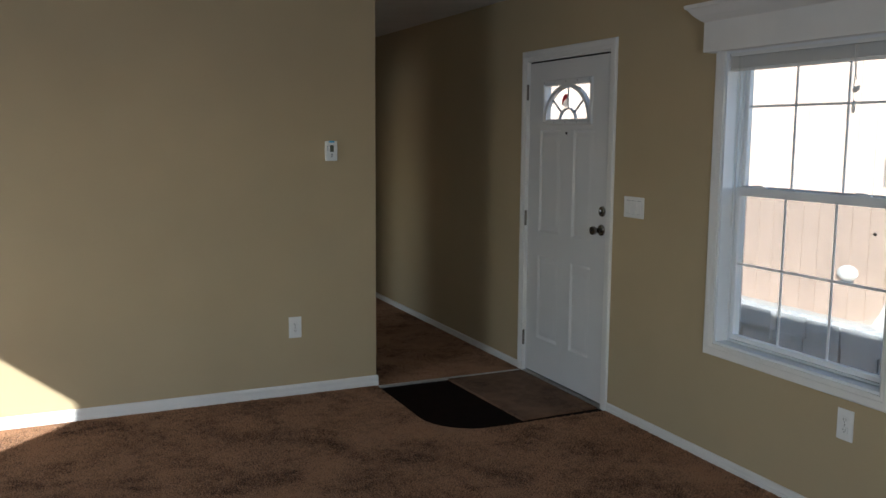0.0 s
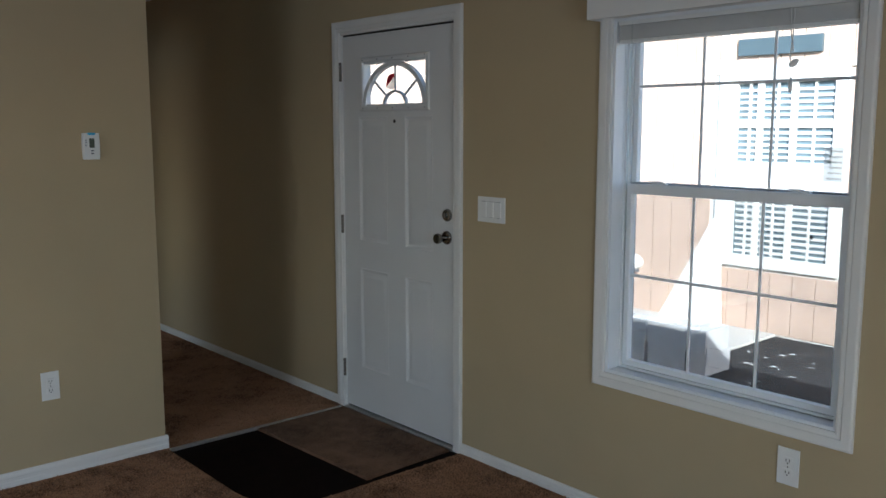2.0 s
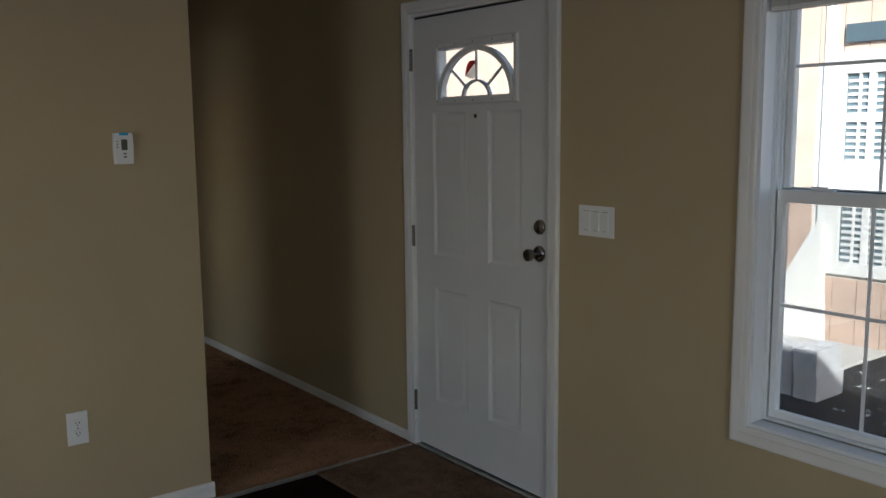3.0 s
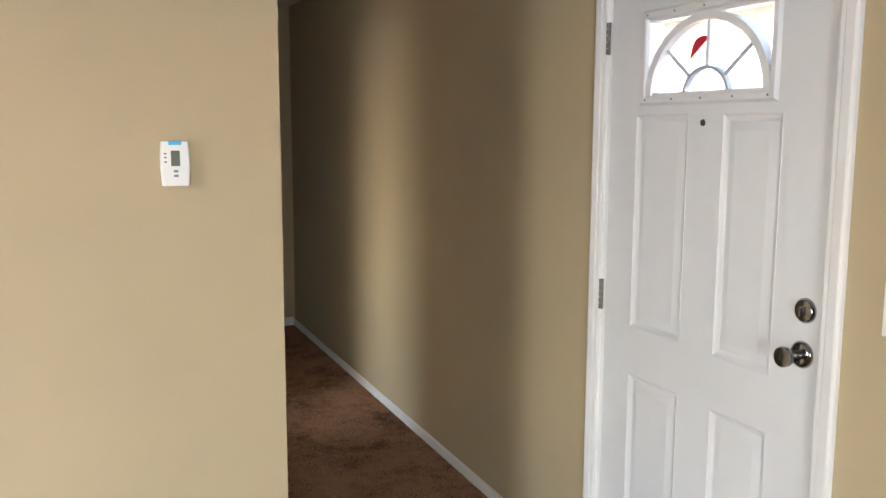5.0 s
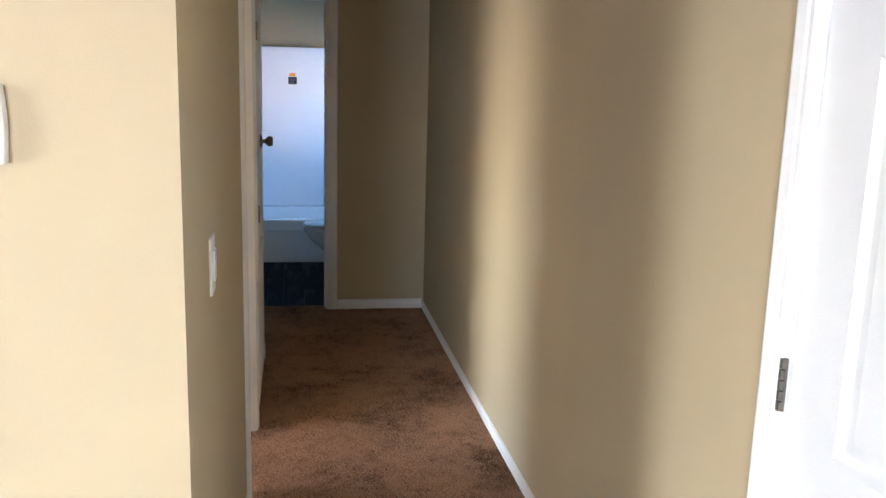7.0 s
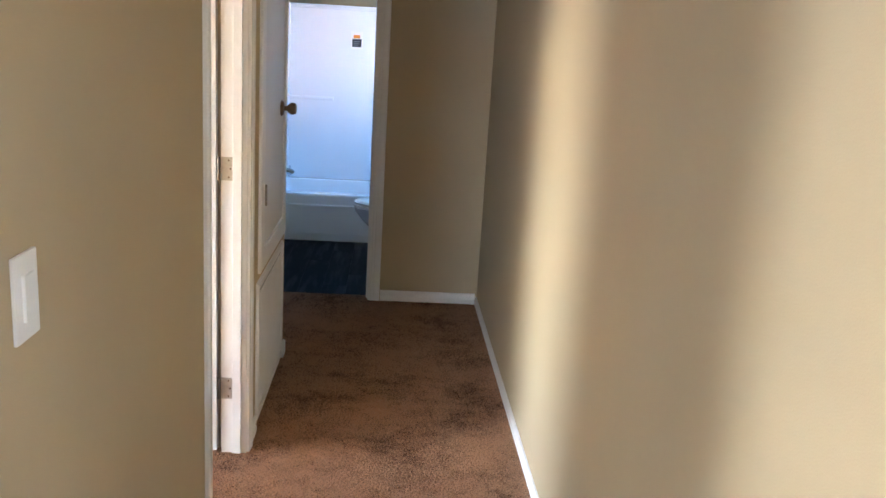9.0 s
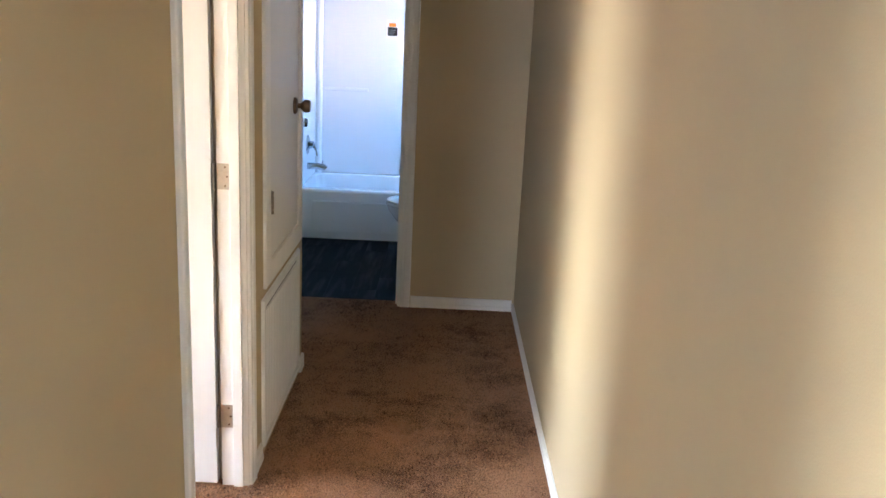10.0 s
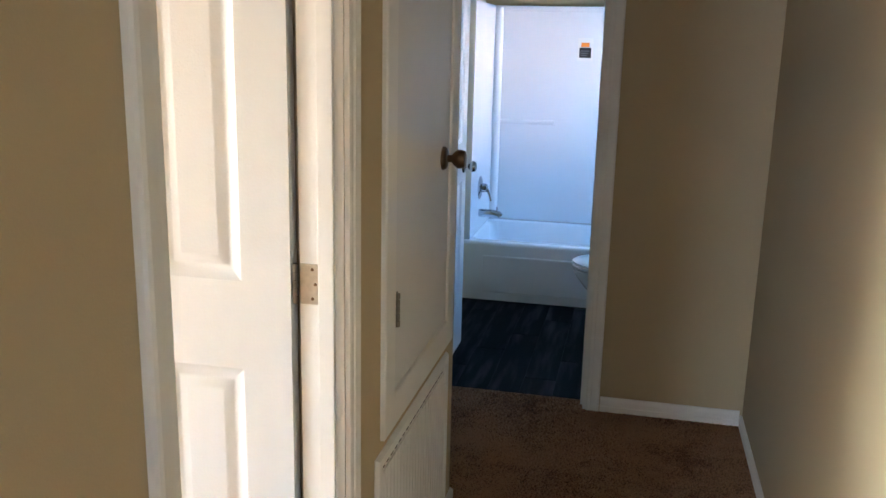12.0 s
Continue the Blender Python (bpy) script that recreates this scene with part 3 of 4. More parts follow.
# bedroom door, standing open into the bedroom
bd = thing("door_2", "white panelled bedroom door standing open at its hinges", "door", kind="structure")
part("casing", sweep(bmesh.new(), on_hall, 1.699, 2.364, -0.004, 2.048, CASING, False), M_TRIM, bd)
jb = bmesh.new()
for a in ((1.6955, 1.712), (2.358, 2.3745)):
    add_on(jb, on_hall, *a, -0.02, 2.06, -0.092, 0.0)
add_on(jb, on_hall, 1.712, 2.358, 2.042, 2.0595, -0.092, 0.0)
part("jamb", jb, M_TRIM, bd)
st = bmesh.new()
add_on(st, on_hall, 2.346, 2.358, 0.0, 2.042, -0.050, -0.018, 0.002)
add_on(st, on_hall, 1.712, 1.724, 0.0, 2.042, -0.050, -0.018, 0.002)
part("door_stop", st, M_TRIM, bd)
XH = XL - 0.107
YD = 2.346


def on_leaf(a, z, d):
    return (a, YD - d, z)


PANELS = [(a0, a1, z0, z1) for a0, a1 in ((XH - 0.285, XH - 0.105), (XH - 0.525, XH - 0.345)) for z0, z1 in ((0.22, 0.888), (1.075, 1.90))]
leaf2 = part("door_leaf", solid(on_leaf, XH - 0.63, XH, 0.012, 2.035, 0.034, PANELS), M_DOOR, bd)
for rect in PANELS:
    panel(on_leaf, rect, 0.0, leaf2, bead=False)
for z in (1.870, 1.078, 0.258):
    hg = part("hinge", boxed(XH + 0.016, XH + 0.056, 2.3555, 2.3585, z - 0.041, z + 0.041), M_PALE, bd, "steel hinge leaf with three screws")
    for k in range(5):
        part("barrel", lathe([(0.005, 0), (0.006, 0.001), (0.006, 0.0155), (0.005, 0.0165)], 10, Matrix.Translation((XH + 0.008, 2.352, z - 0.041 + 0.0165 * k))), M_HINGE, hg)
    for dx, dz in ((0.042, 0.030), (0.048, 0.0), (0.042, -0.030)):
        part("screw", lathe([(0.0035, 0), (0.0032, 0.0012)], 8, Matrix.Translation((XH + dx, 2.3555, z + dz)) @ Matrix.Rotation(radians(90), 4, "X")), M_BRONZE, hg)

# furnace closet door above its return-air grille
cd = thing("door_3", "white flat furnace-closet door with bronze knob, closed", "door", kind="structure")
CF = [(0.0, -0.01), (0.0, 0.010), (0.004, 0.013), (0.080, 0.013), (0.084, 0.010), (0.084, 0.0)]
part("frame", sweep(bmesh.new(), on_hall, 2.696, 3.290, 0.716, 1.978, CF), M_TRIM, cd)
cl = part("door_leaf", slab_on(on_hall, 2.700, 3.286, 0.722, 1.974, -0.030, 0.006, 0.002), M_DOOR, cd)
knob(cl, on_hall, 3.205, 1.229, 0.006, M_BRONZE)
for z in (1.76, 0.928):
    hinge(cd, on_hall, 2.704, z, 0.010, 0.085, (0.010, 0.012))
gr = thing("return_grille", "white steel return-air grille low on the hall wall", "grille", kind="structure")
part("grille_frame", sweep(bmesh.new(), on_hall, 2.60, 3.30, 0.065, 0.570, [(0.0, 0.002), (0.0, 0.010), (0.006, 0.013), (0.026, 0.012), (0.032, 0.004), (0.032, 0.0)]), M_TRIM, gr)
part("backing", slab_on(on_hall, 2.60, 3.30, 0.065, 0.570, 0.0005, 0.003), M_TRIM, gr)
n = 22
for k in range(n):
    a = 2.605 + (0.69 / n) * k
    part("slat", slab_on(on_hall, a, a + 0.69 / n - 0.006, 0.070, 0.550, 0.003, 0.008, 0.0015), M_TRIM, gr)
for k in range(18):
    a = 2.62 + 0.67 / 18 * k
    part("slot", slab_on(on_hall, a, a + 0.020, 0.555, 0.561, 0.003, 0.0045), M_SLOT, gr)

# bathroom door, opened into the bathroom
ba = thing("door_4", "white bathroom door opened into the bathroom", "door", kind="structure")
part("casing", sweep(bmesh.new(), on_end, -1.370, -0.652, -0.004, 2.048, CASING, False), M_TRIM, ba)
jb = bmesh.new()
for a in ((-1.374, -1.358), (-0.667, -0.651)):
    add_on(jb, on_end, *a, -0.02, 2.06, -0.12, 0.0)
add_on(jb, on_end, -1.358, -0.667, 2.044, 2.06, -0.12, 0.0)
add_on(jb, on_end, -0.679, -0.667, 0.0, 2.044, -0.080, -0.045)
part("jamb", jb, M_TRIM, ba)
XB = -1.350


def on_bath_leaf(a, z, d):
    return (XB + d, a, z)


PANELS = [(a0, a1, z0, z1) for a0, a1 in ((YE + 0.21, YE + 0.37), (YE + 0.44, YE + 0.60)) for z0, z1 in ((0.22, 0.888), (1.075, 1.90))]
leaf3 = part("door_leaf", solid(on_bath_leaf, YE + 0.13, YE + 0.69, 0.012, 2.035, 0.034, PANELS), M_DOOR, ba)
for rect in PANELS:
    panel(on_bath_leaf, rect, 0.0, leaf3)
knob(leaf3, on_bath_leaf, YE + 0.62, 0.955, 0.0, M_CHROME)


# ---- window ----
w1 = thing("window_1", "white vinyl sash window with grids in a deep frame", "window", kind="structure")
part("casing", sweep(bmesh.new(), on_entry, WIN[0] + 0.002, WIN[1] - 0.002, WIN[2] + 0.002, WIN[3] - 0.002, CASING), M_TRIM, w1)
jb = bmesh.new()
add_on(jb, on_entry, WIN[0], WIN[0] + 0.014, WIN[2], WIN[3], -0.07, 0.0)
add_on(jb, on_entry, WIN[1] - 0.014, WIN[1], WIN[2], WIN[3], -0.07, 0.0)
add_on(jb, on_entry, WIN[0] + 0.014, WIN[1] - 0.014, WIN[2], WIN[2] + 0.014, -0.07, 0.0)
add_on(jb, on_entry, WIN[0] + 0.014, WIN[1] - 0.014, WIN[3] - 0.014, WIN[3], -0.07, 0.0)
part("window_frame", jb, M_VINYL, w1, "white jamb liner of the window")
fr = bmesh.new()
sweep(fr, on_entry, WIN[0] + 0.034, WIN[1] - 0.034, WIN[2] + 0.032, WIN[3] - 0.034, [(0.0, -0.135), (0.0, -0.085), (0.008, -0.085), (0.008, -0.070), (0.018, -0.070), (0.018, -0.060), (0.034, -0.060), (0.034, -0.135)])
part("outer_frame", fr, M_VINYL, w1)
SA0, SA1 = WIN[0] + 0.036, WIN[1] - 0.036


def sash(name, z0, z1, d, rail_b, rail_t, muntin_z):
    s = part(name, sweep(bmesh.new(), on_entry, SA0 + 0.022, SA1 - 0.022, z0 + rail_b, z1 - rail_t, [(0.0, d - 0.012), (0.0, d + 0.008), (0.003, d + 0.012), (0.022, d + 0.012), (0.022, d - 0.012)]), M_VINYL, w1)
    if rail_t > 0.03:
        part("meeting_rail", slab_on(on_entry, SA0, SA1, z1 - rail_t, z1, d - 0.012, d + 0.014, 0.003), M_VINYL, s)
    if rail_b > 0.03:
        part("meeting_rail", slab_on(on_entry, SA0, SA1, z0, z0 + rail_b, d - 0.012, d + 0.012, 0.003), M_VINYL, s)
    g = part("pane", slab_on(on_entry, SA0 + 0.021, SA1 - 0.021, z0 + rail_b - 0.001, z1 - rail_t + 0.001, d - 0.004, d + 0.001), M_GLASS, s, "clear window glass")
    g.visible_shadow = False
    for k in (1, 2):
        a = SA1 - 0.022 - (SA1 - SA0 - 0.044) * k / 3
        part("muntin", slab_on(on_entry, a - 0.005, a + 0.005, z0 + rail_b, z1 - rail_t, d + 0.001, d + 0.006, 0.001), M_VINYL, s)
    part("muntin", slab_on(on_entry, SA0 + 0.022, SA1 - 0.022, muntin_z - 0.0055, muntin_z + 0.0055, d + 0.002, d + 0.007, 0.001), M_VINYL, s)
    return s


lower = sash("lower_sash", 0.620, 1.358, -0.078, 0.026, 0.040, 0.992)
upper = sash("upper_sash", 1.330, 1.965, -0.108, 0.034, 0.026, 1.735)
for a in (-2.02, -2.58):
    part("sash_lock", slab_on(on_entry, a - 0.035, a + 0.035, 1.358, 1.366, -0.088, -0.070, 0.002), M_VINYL, lower)
    part("lock_lever", slab_on(on_entry, a - 0.01, a + 0.04, 1.366, 1.371, -0.082, -0.074, 0.0015), M_VINYL, lower)
sc = part("insect_screen", slab_on(on_entry, SA0, SA1, 0.625, 1.342, -0.126, -0.125), M_SCREEN, w1, "grey insect screen over the lower sash")
sc.visible_shadow = False

# raised blind with its cords, under a boxed valance
bl = thing("window_blind", "white slatted blind pulled up under the valance", "blind")
part("head_rail", slab_on(on_entry, WIN[0] + 0.02, WIN[1] - 0.02, 1.962, 1.990, -0.045, -0.005, 0.002), M_SLAT, bl)
for k in range(14):
    z = 1.912 + k * 0.0035
    o = 0.001 * math.sin(k * 2.3)
    part("slat", slab_on(on_entry, WIN[0] + 0.022, WIN[1] - 0.022, z, z + 0.0022, -0.041 + o, -0.009 + o), M_SLAT, bl)
part("bottom_rail", slab_on(on_entry, WIN[0] + 0.022, WIN[1] - 0.022, 1.896, 1.910, -0.040, -0.010, 0.002), M_SLAT, bl)
part("wand", tube([on_entry(-1.925, 1.97, -0.004), on_entry(-1.918, 1.60, -0.006), on_entry(-1.916, 1.17, -0.008)], 0.004, 6), M_GLASS, bl, "clear plastic tilt wand")
cord = part("lift_cord", tube([on_entry(-2.565, 1.96, -0.006), on_entry(-2.562, 1.86, -0.004), on_entry(-2.555, 1.80, -0.006), on_entry(-2.56, 1.72, -0.004)], 0.0022, 6), M_SLAT, bl)
part("lift_cord", tube([on_entry(-2.552, 1.96, -0.006), on_entry(-2.556, 1.88, -0.004), on_entry(-2.566, 1.82, -0.007)], 0.0022, 6), M_SLAT, bl)
smooth(part("tassel", lathe([(0.004, 0), (0.010, 0.006), (0.011, 0.022), (0.005, 0.034)], 12, Matrix.Translation(on_entry(-2.556, 1.775, -0.004)) @ Matrix.Rotation(radians(55), 4, "X")), M_SLAT, bl))
smooth(part("tassel", lathe([(0.003, 0), (0.007, 0.01), (0.007, 0.03), (0.003, 0.05)], 12, Matrix.Translation(on_entry(-2.562, 1.69, -0.004))), M_SLAT, bl))

va = thing("window_valance", "white painted boxed wooden valance over the window", "valance")
VA0, VA1 = -2.850, -1.780
part("board", slab_on(on_entry, VA0, VA1, 1.984, 2.150, 0.072, 0.090, 0.002), M_TRIM, va)
for a in ((VA0, VA0 + 0.018), (VA1 - 0.018, VA1)):
    part("return_board", slab_on(on_entry, *a, 1.984, 2.150, 0.0, 0.0715), M_TRIM, va)
part("top_board", slab_on(on_entry, VA0, VA1, 2.150, 2.165, 0.0, 0.090), M_TRIM, va)
cr = bmesh.new()
prof = [(0.0, 2.122), (0.004, 2.125), (0.014, 2.132), (0.034, 2.150), (0.056, 2.180), (0.066, 2.186), (0.068, 2.202), (0.0, 2.202)]
loops = [[cr.verts.new(on_entry(a, z, d)) for a, d in ((VA1 + u, 0.0), (VA1 + u, 0.091 + u), (VA0 - u, 0.091 + u), (VA0 - u, 0.0))] for u, z in prof]
for p, q in zip(loops, loops[1:]):
    for k in range(3):
        cr.faces.new((p[k], p[k + 1], q[k + 1], q[k]))
cr.faces.new(loops[-2])
part("crown_moulding", cr, M_TRIM, va)

smooth(part("screen_tab", lathe([(0.007, 0), (0.007, 0.004), (0.004, 0.006)], 12, axis_m(on_entry, -2.605, 1.205, -0.125)), M_SLOT, w1))

# paper labels left on the glass
lb = thing("glass_label", "printed energy label stuck on the upper window glass", "sticker")
part("paper", slab_on(on_entry, -2.706, -2.640, 1.398, 1.512, -0.1068, -0.1062), M_LABEL, lb)
for k in range(6):
    part("print_bar", slab_on(on_entry, -2.701, -2.652 - 0.004 * (k % 3), 1.406 + 0.018 * k, 1.412 + 0.018 * k, -0.1062, -0.1058), M_PRINT, lb)
lb = thing("glass_label", "outlined notice stuck low on the lower window glass", "sticker")
for k in range(8):
    part("print_bar", slab_on(on_entry, -2.355, -2.257 - 0.012 * (k % 3 == 1), 0.690 + 0.010 * k, 0.6915 + 0.010 * k, -0.0766, -0.0760), M_BLACK if k in (0, 7) else M_PRINT, lb)
for a in (-2.357, -2.255):
    part("border", slab_on(on_entry, a, a + 0.002, 0.690, 0.7615, -0.0766, -0.0758), M_BLACK, lb)


# ---- wall fittings ----
def outlet(plane, a, z, label):
    o = thing("wall_outlet", label, "outlet", group="wall outlets")
    p = part("cover_plate", slab_on(plane, a - 0.039, a + 0.039, z - 0.065, z + 0.065, 0.0, 0.006, 0.003), M_PLATE, o)
    for s in (-1, 1):
        f = part("socket_face", slab_on(plane, a - 0.017, a + 0.017, z + s * 0.021 - 0.014, z + s * 0.021 + 0.014, 0.005, 0.008, 0.0025), M_PLATE, p)
        for dx in (-0.006, 0.006):
            part("slot", slab_on(plane, a + dx - 0.0012, a + dx + 0.0012, z + s * 0.021 - 0.003, z + s * 0.021 + 0.006, 0.0075, 0.0083), M_SLOT, f)
        part("ground_hole", slab_on(plane, a - 0.0022, a + 0.0022, z + s * 0.021 - 0.010, z + s * 0.021 - 0.006, 0.0075, 0.0083), M_SLOT, f)
    part("screw", lathe([(0.003, 0), (0.0025, 0.001)], 8, axis_m(plane, a, z, 0.006)), M_HINGE, p)
    return o


outlet(on_partition, -1.583, 0.424, "white duplex outlet low on the partition wall")
outlet(on_entry, -2.632, 0.430, "white duplex outlet under the window")

sw = thing("light_switch", "white three-gang switch plate beside the front door", "switch")
p = part("cover_plate", slab_on(on_entry, -1.268, -1.094, 1.149, 1.265, 0.0, 0.006, 0.003), M_PLATE, sw)
for k in range(3):
    a = -1.181 + (k - 1) * 0.046
    part("rocker", slab_on(on_entry, a - 0.0165, a + 0.0165, 1.174, 1.241, 0.005, 0.009, 0.002), M_PLATE, p)
    part("slot", slab_on(on_entry, a - 0.015, a + 0.015, 1.2425, 1.2445, 0.0055, 0.0066), M_GREY, p)
    part("slot", slab_on(on_entry, a - 0.012, a + 0.012, 1.171, 1.1722, 0.0055, 0.0064), M_GREY, p)
sw = thing("light_switch", "white single rocker switch in the hall beside the corner", "switch")
p = part("cover_plate", slab_on(on_hall, 0.449, 0.527, 1.112, 1.236, 0.0, 0.006, 0.003), M_PLATE, sw)
part("rocker", slab_on(on_hall, 0.471, 0.505, 1.140, 1.207, 0.005, 0.011, 0.002), M_PLATE, p)

th = thing("thermostat", "white programmable thermostat with blue film on its top edge", "thermostat")
tb = bmesh.new()
rows = []
for k in range(9):
    z = 1.434 + 0.118 * k / 8
    bulge = 0.003 * math.sin(math.pi * k / 8)
    rows.append([tb.verts.new(on_partition(-1.347 + s * (0.0345 + bulge) * f, z, d)) for s, f, d in ((-1, 1, 0.0), (-1, 1, 0.020), (-1, 0.9, 0.026), (1, 0.9, 0.026), (1, 1, 0.020), (1, 1, 0.0))])
for r0, r1 in zip(rows, rows[1:]):
    for k in range(5):
        tb.faces.new((r0[k], r0[k + 1], r1[k + 1], r1[k]))
tb.faces.new(rows[0])
tb.faces.new(rows[-1][::-1])
part("housing", tb, M_PLATE, th)
part("display", slab_on(on_partition, -1.3585, -1.3355, 1.4870, 1.5280, 0.0255, 0.0268), M_LCD, th, "grey-green display")
part("blue_film", slab_on(on_partition, -1.3645, -1.3305, 1.5430, 1.5535, 0.010, 0.0275, 0.001), M_BLUE, th, "bright blue protective film")
for z in (1.520, 1.510, 1.498):
    part("button", slab_on(on_partition, -1.3765, -1.3695, z - 0.002, z + 0.002, 0.0255, 0.027), M_GREY, th)
for z in (1.473, 1.461):
    part("button", slab_on(on_partition, -1.3525, -1.3405, z - 0.003, z + 0.003, 0.0255, 0.0275, 0.001), M_GREY, th)


# ---- bathroom ----
TY0, TY1, TX0, TX1 = 5.935, BY + 0.015, -1.55, -0.004
bf = thing("floor_bath", "dark charcoal vinyl plank floor of the bathroom", "floor", kind="structure")
part("underlay", boxed(-1.56, 0.0, YE + 0.101, BY, -0.022, -0.008), M_SLOT, bf)
for i in range(11):
    for j in range(3):
        y0 = YE + 0.102 - 0.9 * ((i * 7) % 10) / 10 + 0.92 * j
        a, b = max(y0, YE + 0.102), min(y0 + 0.917, TY0 - 0.002)
        if b - a > 0.05:
            part("plank", boxed(-1.559 + 0.150 * i, min(-1.559 + 0.150 * i + 0.1485, -0.001), a, b, -0.0079, -0.001), M_PLANK, bf)
tub = thing("bathtub", "white fibreglass bathtub with a plain apron", "bathtub")


def rounded_rect(x0, x1, y0, y1, r, n=6):
    out = []
    for cx, cy, a in ((x1 - r, y1 - r, 0), (x0 + r, y1 - r, 90), (x0 + r, y0 + r, 180), (x1 - r, y0 + r, 270)):
        for k in range(n + 1):
            t = radians(a + 90 * k / n)
            out.append((cx + r * math.cos(t), cy + r * math.sin(t)))
    return out


tbm = bmesh.new()
rings = []
for inset, z, r in ((0.0, 0.0, 0.01), (0.0, 0.345, 0.01), (0.004, 0.362, 0.014), (0.012, 0.368, 0.02), (0.075, 0.368, 0.06), (0.085, 0.360, 0.07), (0.105, 0.20, 0.10), (0.15, 0.08, 0.14), (0.20, 0.06, 0.14)):
    rings.append([tbm.verts.new((x, y, z)) for x, y in rounded_rect(TX0 + inset, TX1 - inset, TY0 + inset, TY1 - inset, r)])
for a, b in zip(rings, rings[1:]):
    for k in range(len(a)):
        tbm.faces.new((a[k], a[(k + 1) % len(a)], b[(k + 1) % len(a)], b[k]))
tbm.faces.new(rings[-1])
smooth(part("basin", tbm, M_TUB, tub), 50)
part("apron_panel", boxed(TX0 + 0.16, TX1 - 0.16, TY0 - 0.012, TY0 + 0.002, 0.05, 0.285, 0.009), M_TUB, tub)
sr = thing("tub_surround", "glossy white tub surround with a moulded shelf line", "shower surround")
part("back_panel", boxed(-1.55, -0.004, BY, BY + 0.025, 0.369, 1.80, 0.006), M_TUB, sr)
part("side_panel", boxed(-1.555, SX, TY0 + 0.02, BY - 0.001, 0.369, 1.80, 0.010), M_TUB, sr)
# stops low so that the added bath lamp shines in above it
part("side_panel", boxed(-0.045, -0.003, TY0 + 0.02, BY - 0.001, 0.369, 1.00, 0.010), M_TUB, sr)
part("top_rim", boxed(SX + 0.001, -0.046, BY - 0.020, BY - 0.001, 1.765, 1.80, 0.006), M_TUB, sr)
part("shelf", boxed(SX + 0.02, -1.06, BY - 0.018, BY - 0.001, 1.030, 1.058, 0.008), M_TUB, sr)
cv = tube([(SX + 0.02, BY - 0.020, 0.37), (SX + 0.02, BY - 0.020, 1.79)], 0.03, 12)
smooth(part("corner_cove", cv, M_TUB, sr))


def on_tub(a, z, d):
    return (SX + d, a, z)


fx = thing("tub_valve", "chrome single-lever tub valve on the surround", "faucet")
smooth(part("escutcheon", lathe([(0.075, 0), (0.075, 0.004), (0.055, 0.012), (0.03, 0.018), (0.028, 0.045), (0.02, 0.05)], 28, axis_m(on_tub, 6.25, 0.650, 0.0)), M_CHROME, fx))
part("lever", tube([on_tub(6.25, 0.650, 0.045), on_tub(6.25, 0.620, 0.060), on_tub(6.25, 0.565, 0.072)], 0.009, 8), M_CHROME, fx)
fx = thing("tub_spout", "chrome tub spout with diverter on the surround", "faucet")
smooth(part("spout_body", tube([on_tub(6.25, 0.487, 0.0), on_tub(6.25, 0.487, 0.08), on_tub(6.25, 0.480, 0.125), on_tub(6.25, 0.467, 0.138)], 0.026, 14), M_CHROME, fx))
part("diverter", tube([on_tub(6.25, 0.510, 0.115), on_tub(6.25, 0.532, 0.115)], 0.006, 8), M_CHROME, fx)
tg = thing("surround_label", "small black and orange label on the tub surround", "sticker")
part("white_backing", boxed(-0.935, -0.835, BY - 0.0015, BY - 0.0005, 1.455, 1.600), M_PLATE, tg)
part("black_field", boxed(-0.923, -0.847, BY - 0.0025, BY - 0.0017, 1.475, 1.540), M_BLACK, tg)
part("orange_field", boxed(-0.913, -0.860, BY - 0.0025, BY - 0.0017, 1.545, 1.572), M_ORANGE, tg)
for k in range(3):
    part("print_bar", boxed(-0.913, -0.875 + 0.008 * k, BY - 0.0032, BY - 0.0026, 1.488 + 0.014 * k, 1.493 + 0.014 * k), M_GREY, tg)

to = thing("toilet", "white porcelain toilet with closed lid beside the tub", "toilet")
TYC = 5.42


def oval_ring(bm, cx, rx, ry, z, n=28):
    return [bm.verts.new((cx - rx * math.cos(2 * math.pi * k / n) * (1.0 if math.cos(2 * math.pi * k / n) > 0 else 0.8), TYC + ry * math.sin(2 * math.pi * k / n), z)) for k in range(n)]


def oval_loft(rows):
    bm = bmesh.new()
    rings = [oval_ring(bm, *r) for r in rows]
    for a, b in zip(rings, rings[1:]):
        for k in range(len(a)):
            bm.faces.new((a[k], a[(k + 1) % len(a)], b[(k + 1) % len(a)], b[k]))
    bm.faces.new(rings[0][::-1])
    bm.faces.new(rings[-1])
    return bm


smooth(part("bowl", oval_loft([(-0.382, 0.245, 0.115, 0.0), (-0.382, 0.235, 0.105, 0.03), (-0.392, 0.20, 0.09, 0.12), (-0.422, 0.215, 0.105, 0.19), (-0.472, 0.27, 0.155, 0.28), (-0.502, 0.295, 0.180, 0.35), (-0.507, 0.300, 0.185, 0.385)]), M_CHINA, to), 50)
smooth(part("seat", oval_loft([(-0.507, 0.300, 0.186, 0.388), (-0.507, 0.306, 0.192, 0.393), (-0.507, 0.306, 0.192, 0.402), (-0.507, 0.302, 0.188, 0.407)]), M_CHINA, to), 50)
smooth(part("lid", oval_loft([(-0.507, 0.298, 0.184, 0.410), (-0.507, 0.303, 0.189, 0.414), (-0.507, 0.303, 0.189, 0.422), (-0.507, 0.290, 0.176, 0.430), (-0.507, 0.20, 0.12, 0.433)]), M_CHINA, to), 50)
part("tank", boxed(-0.225, -0.02, TYC - 0.22, TYC + 0.22, 0.39, 0.74, 0.02), M_CHINA, to)
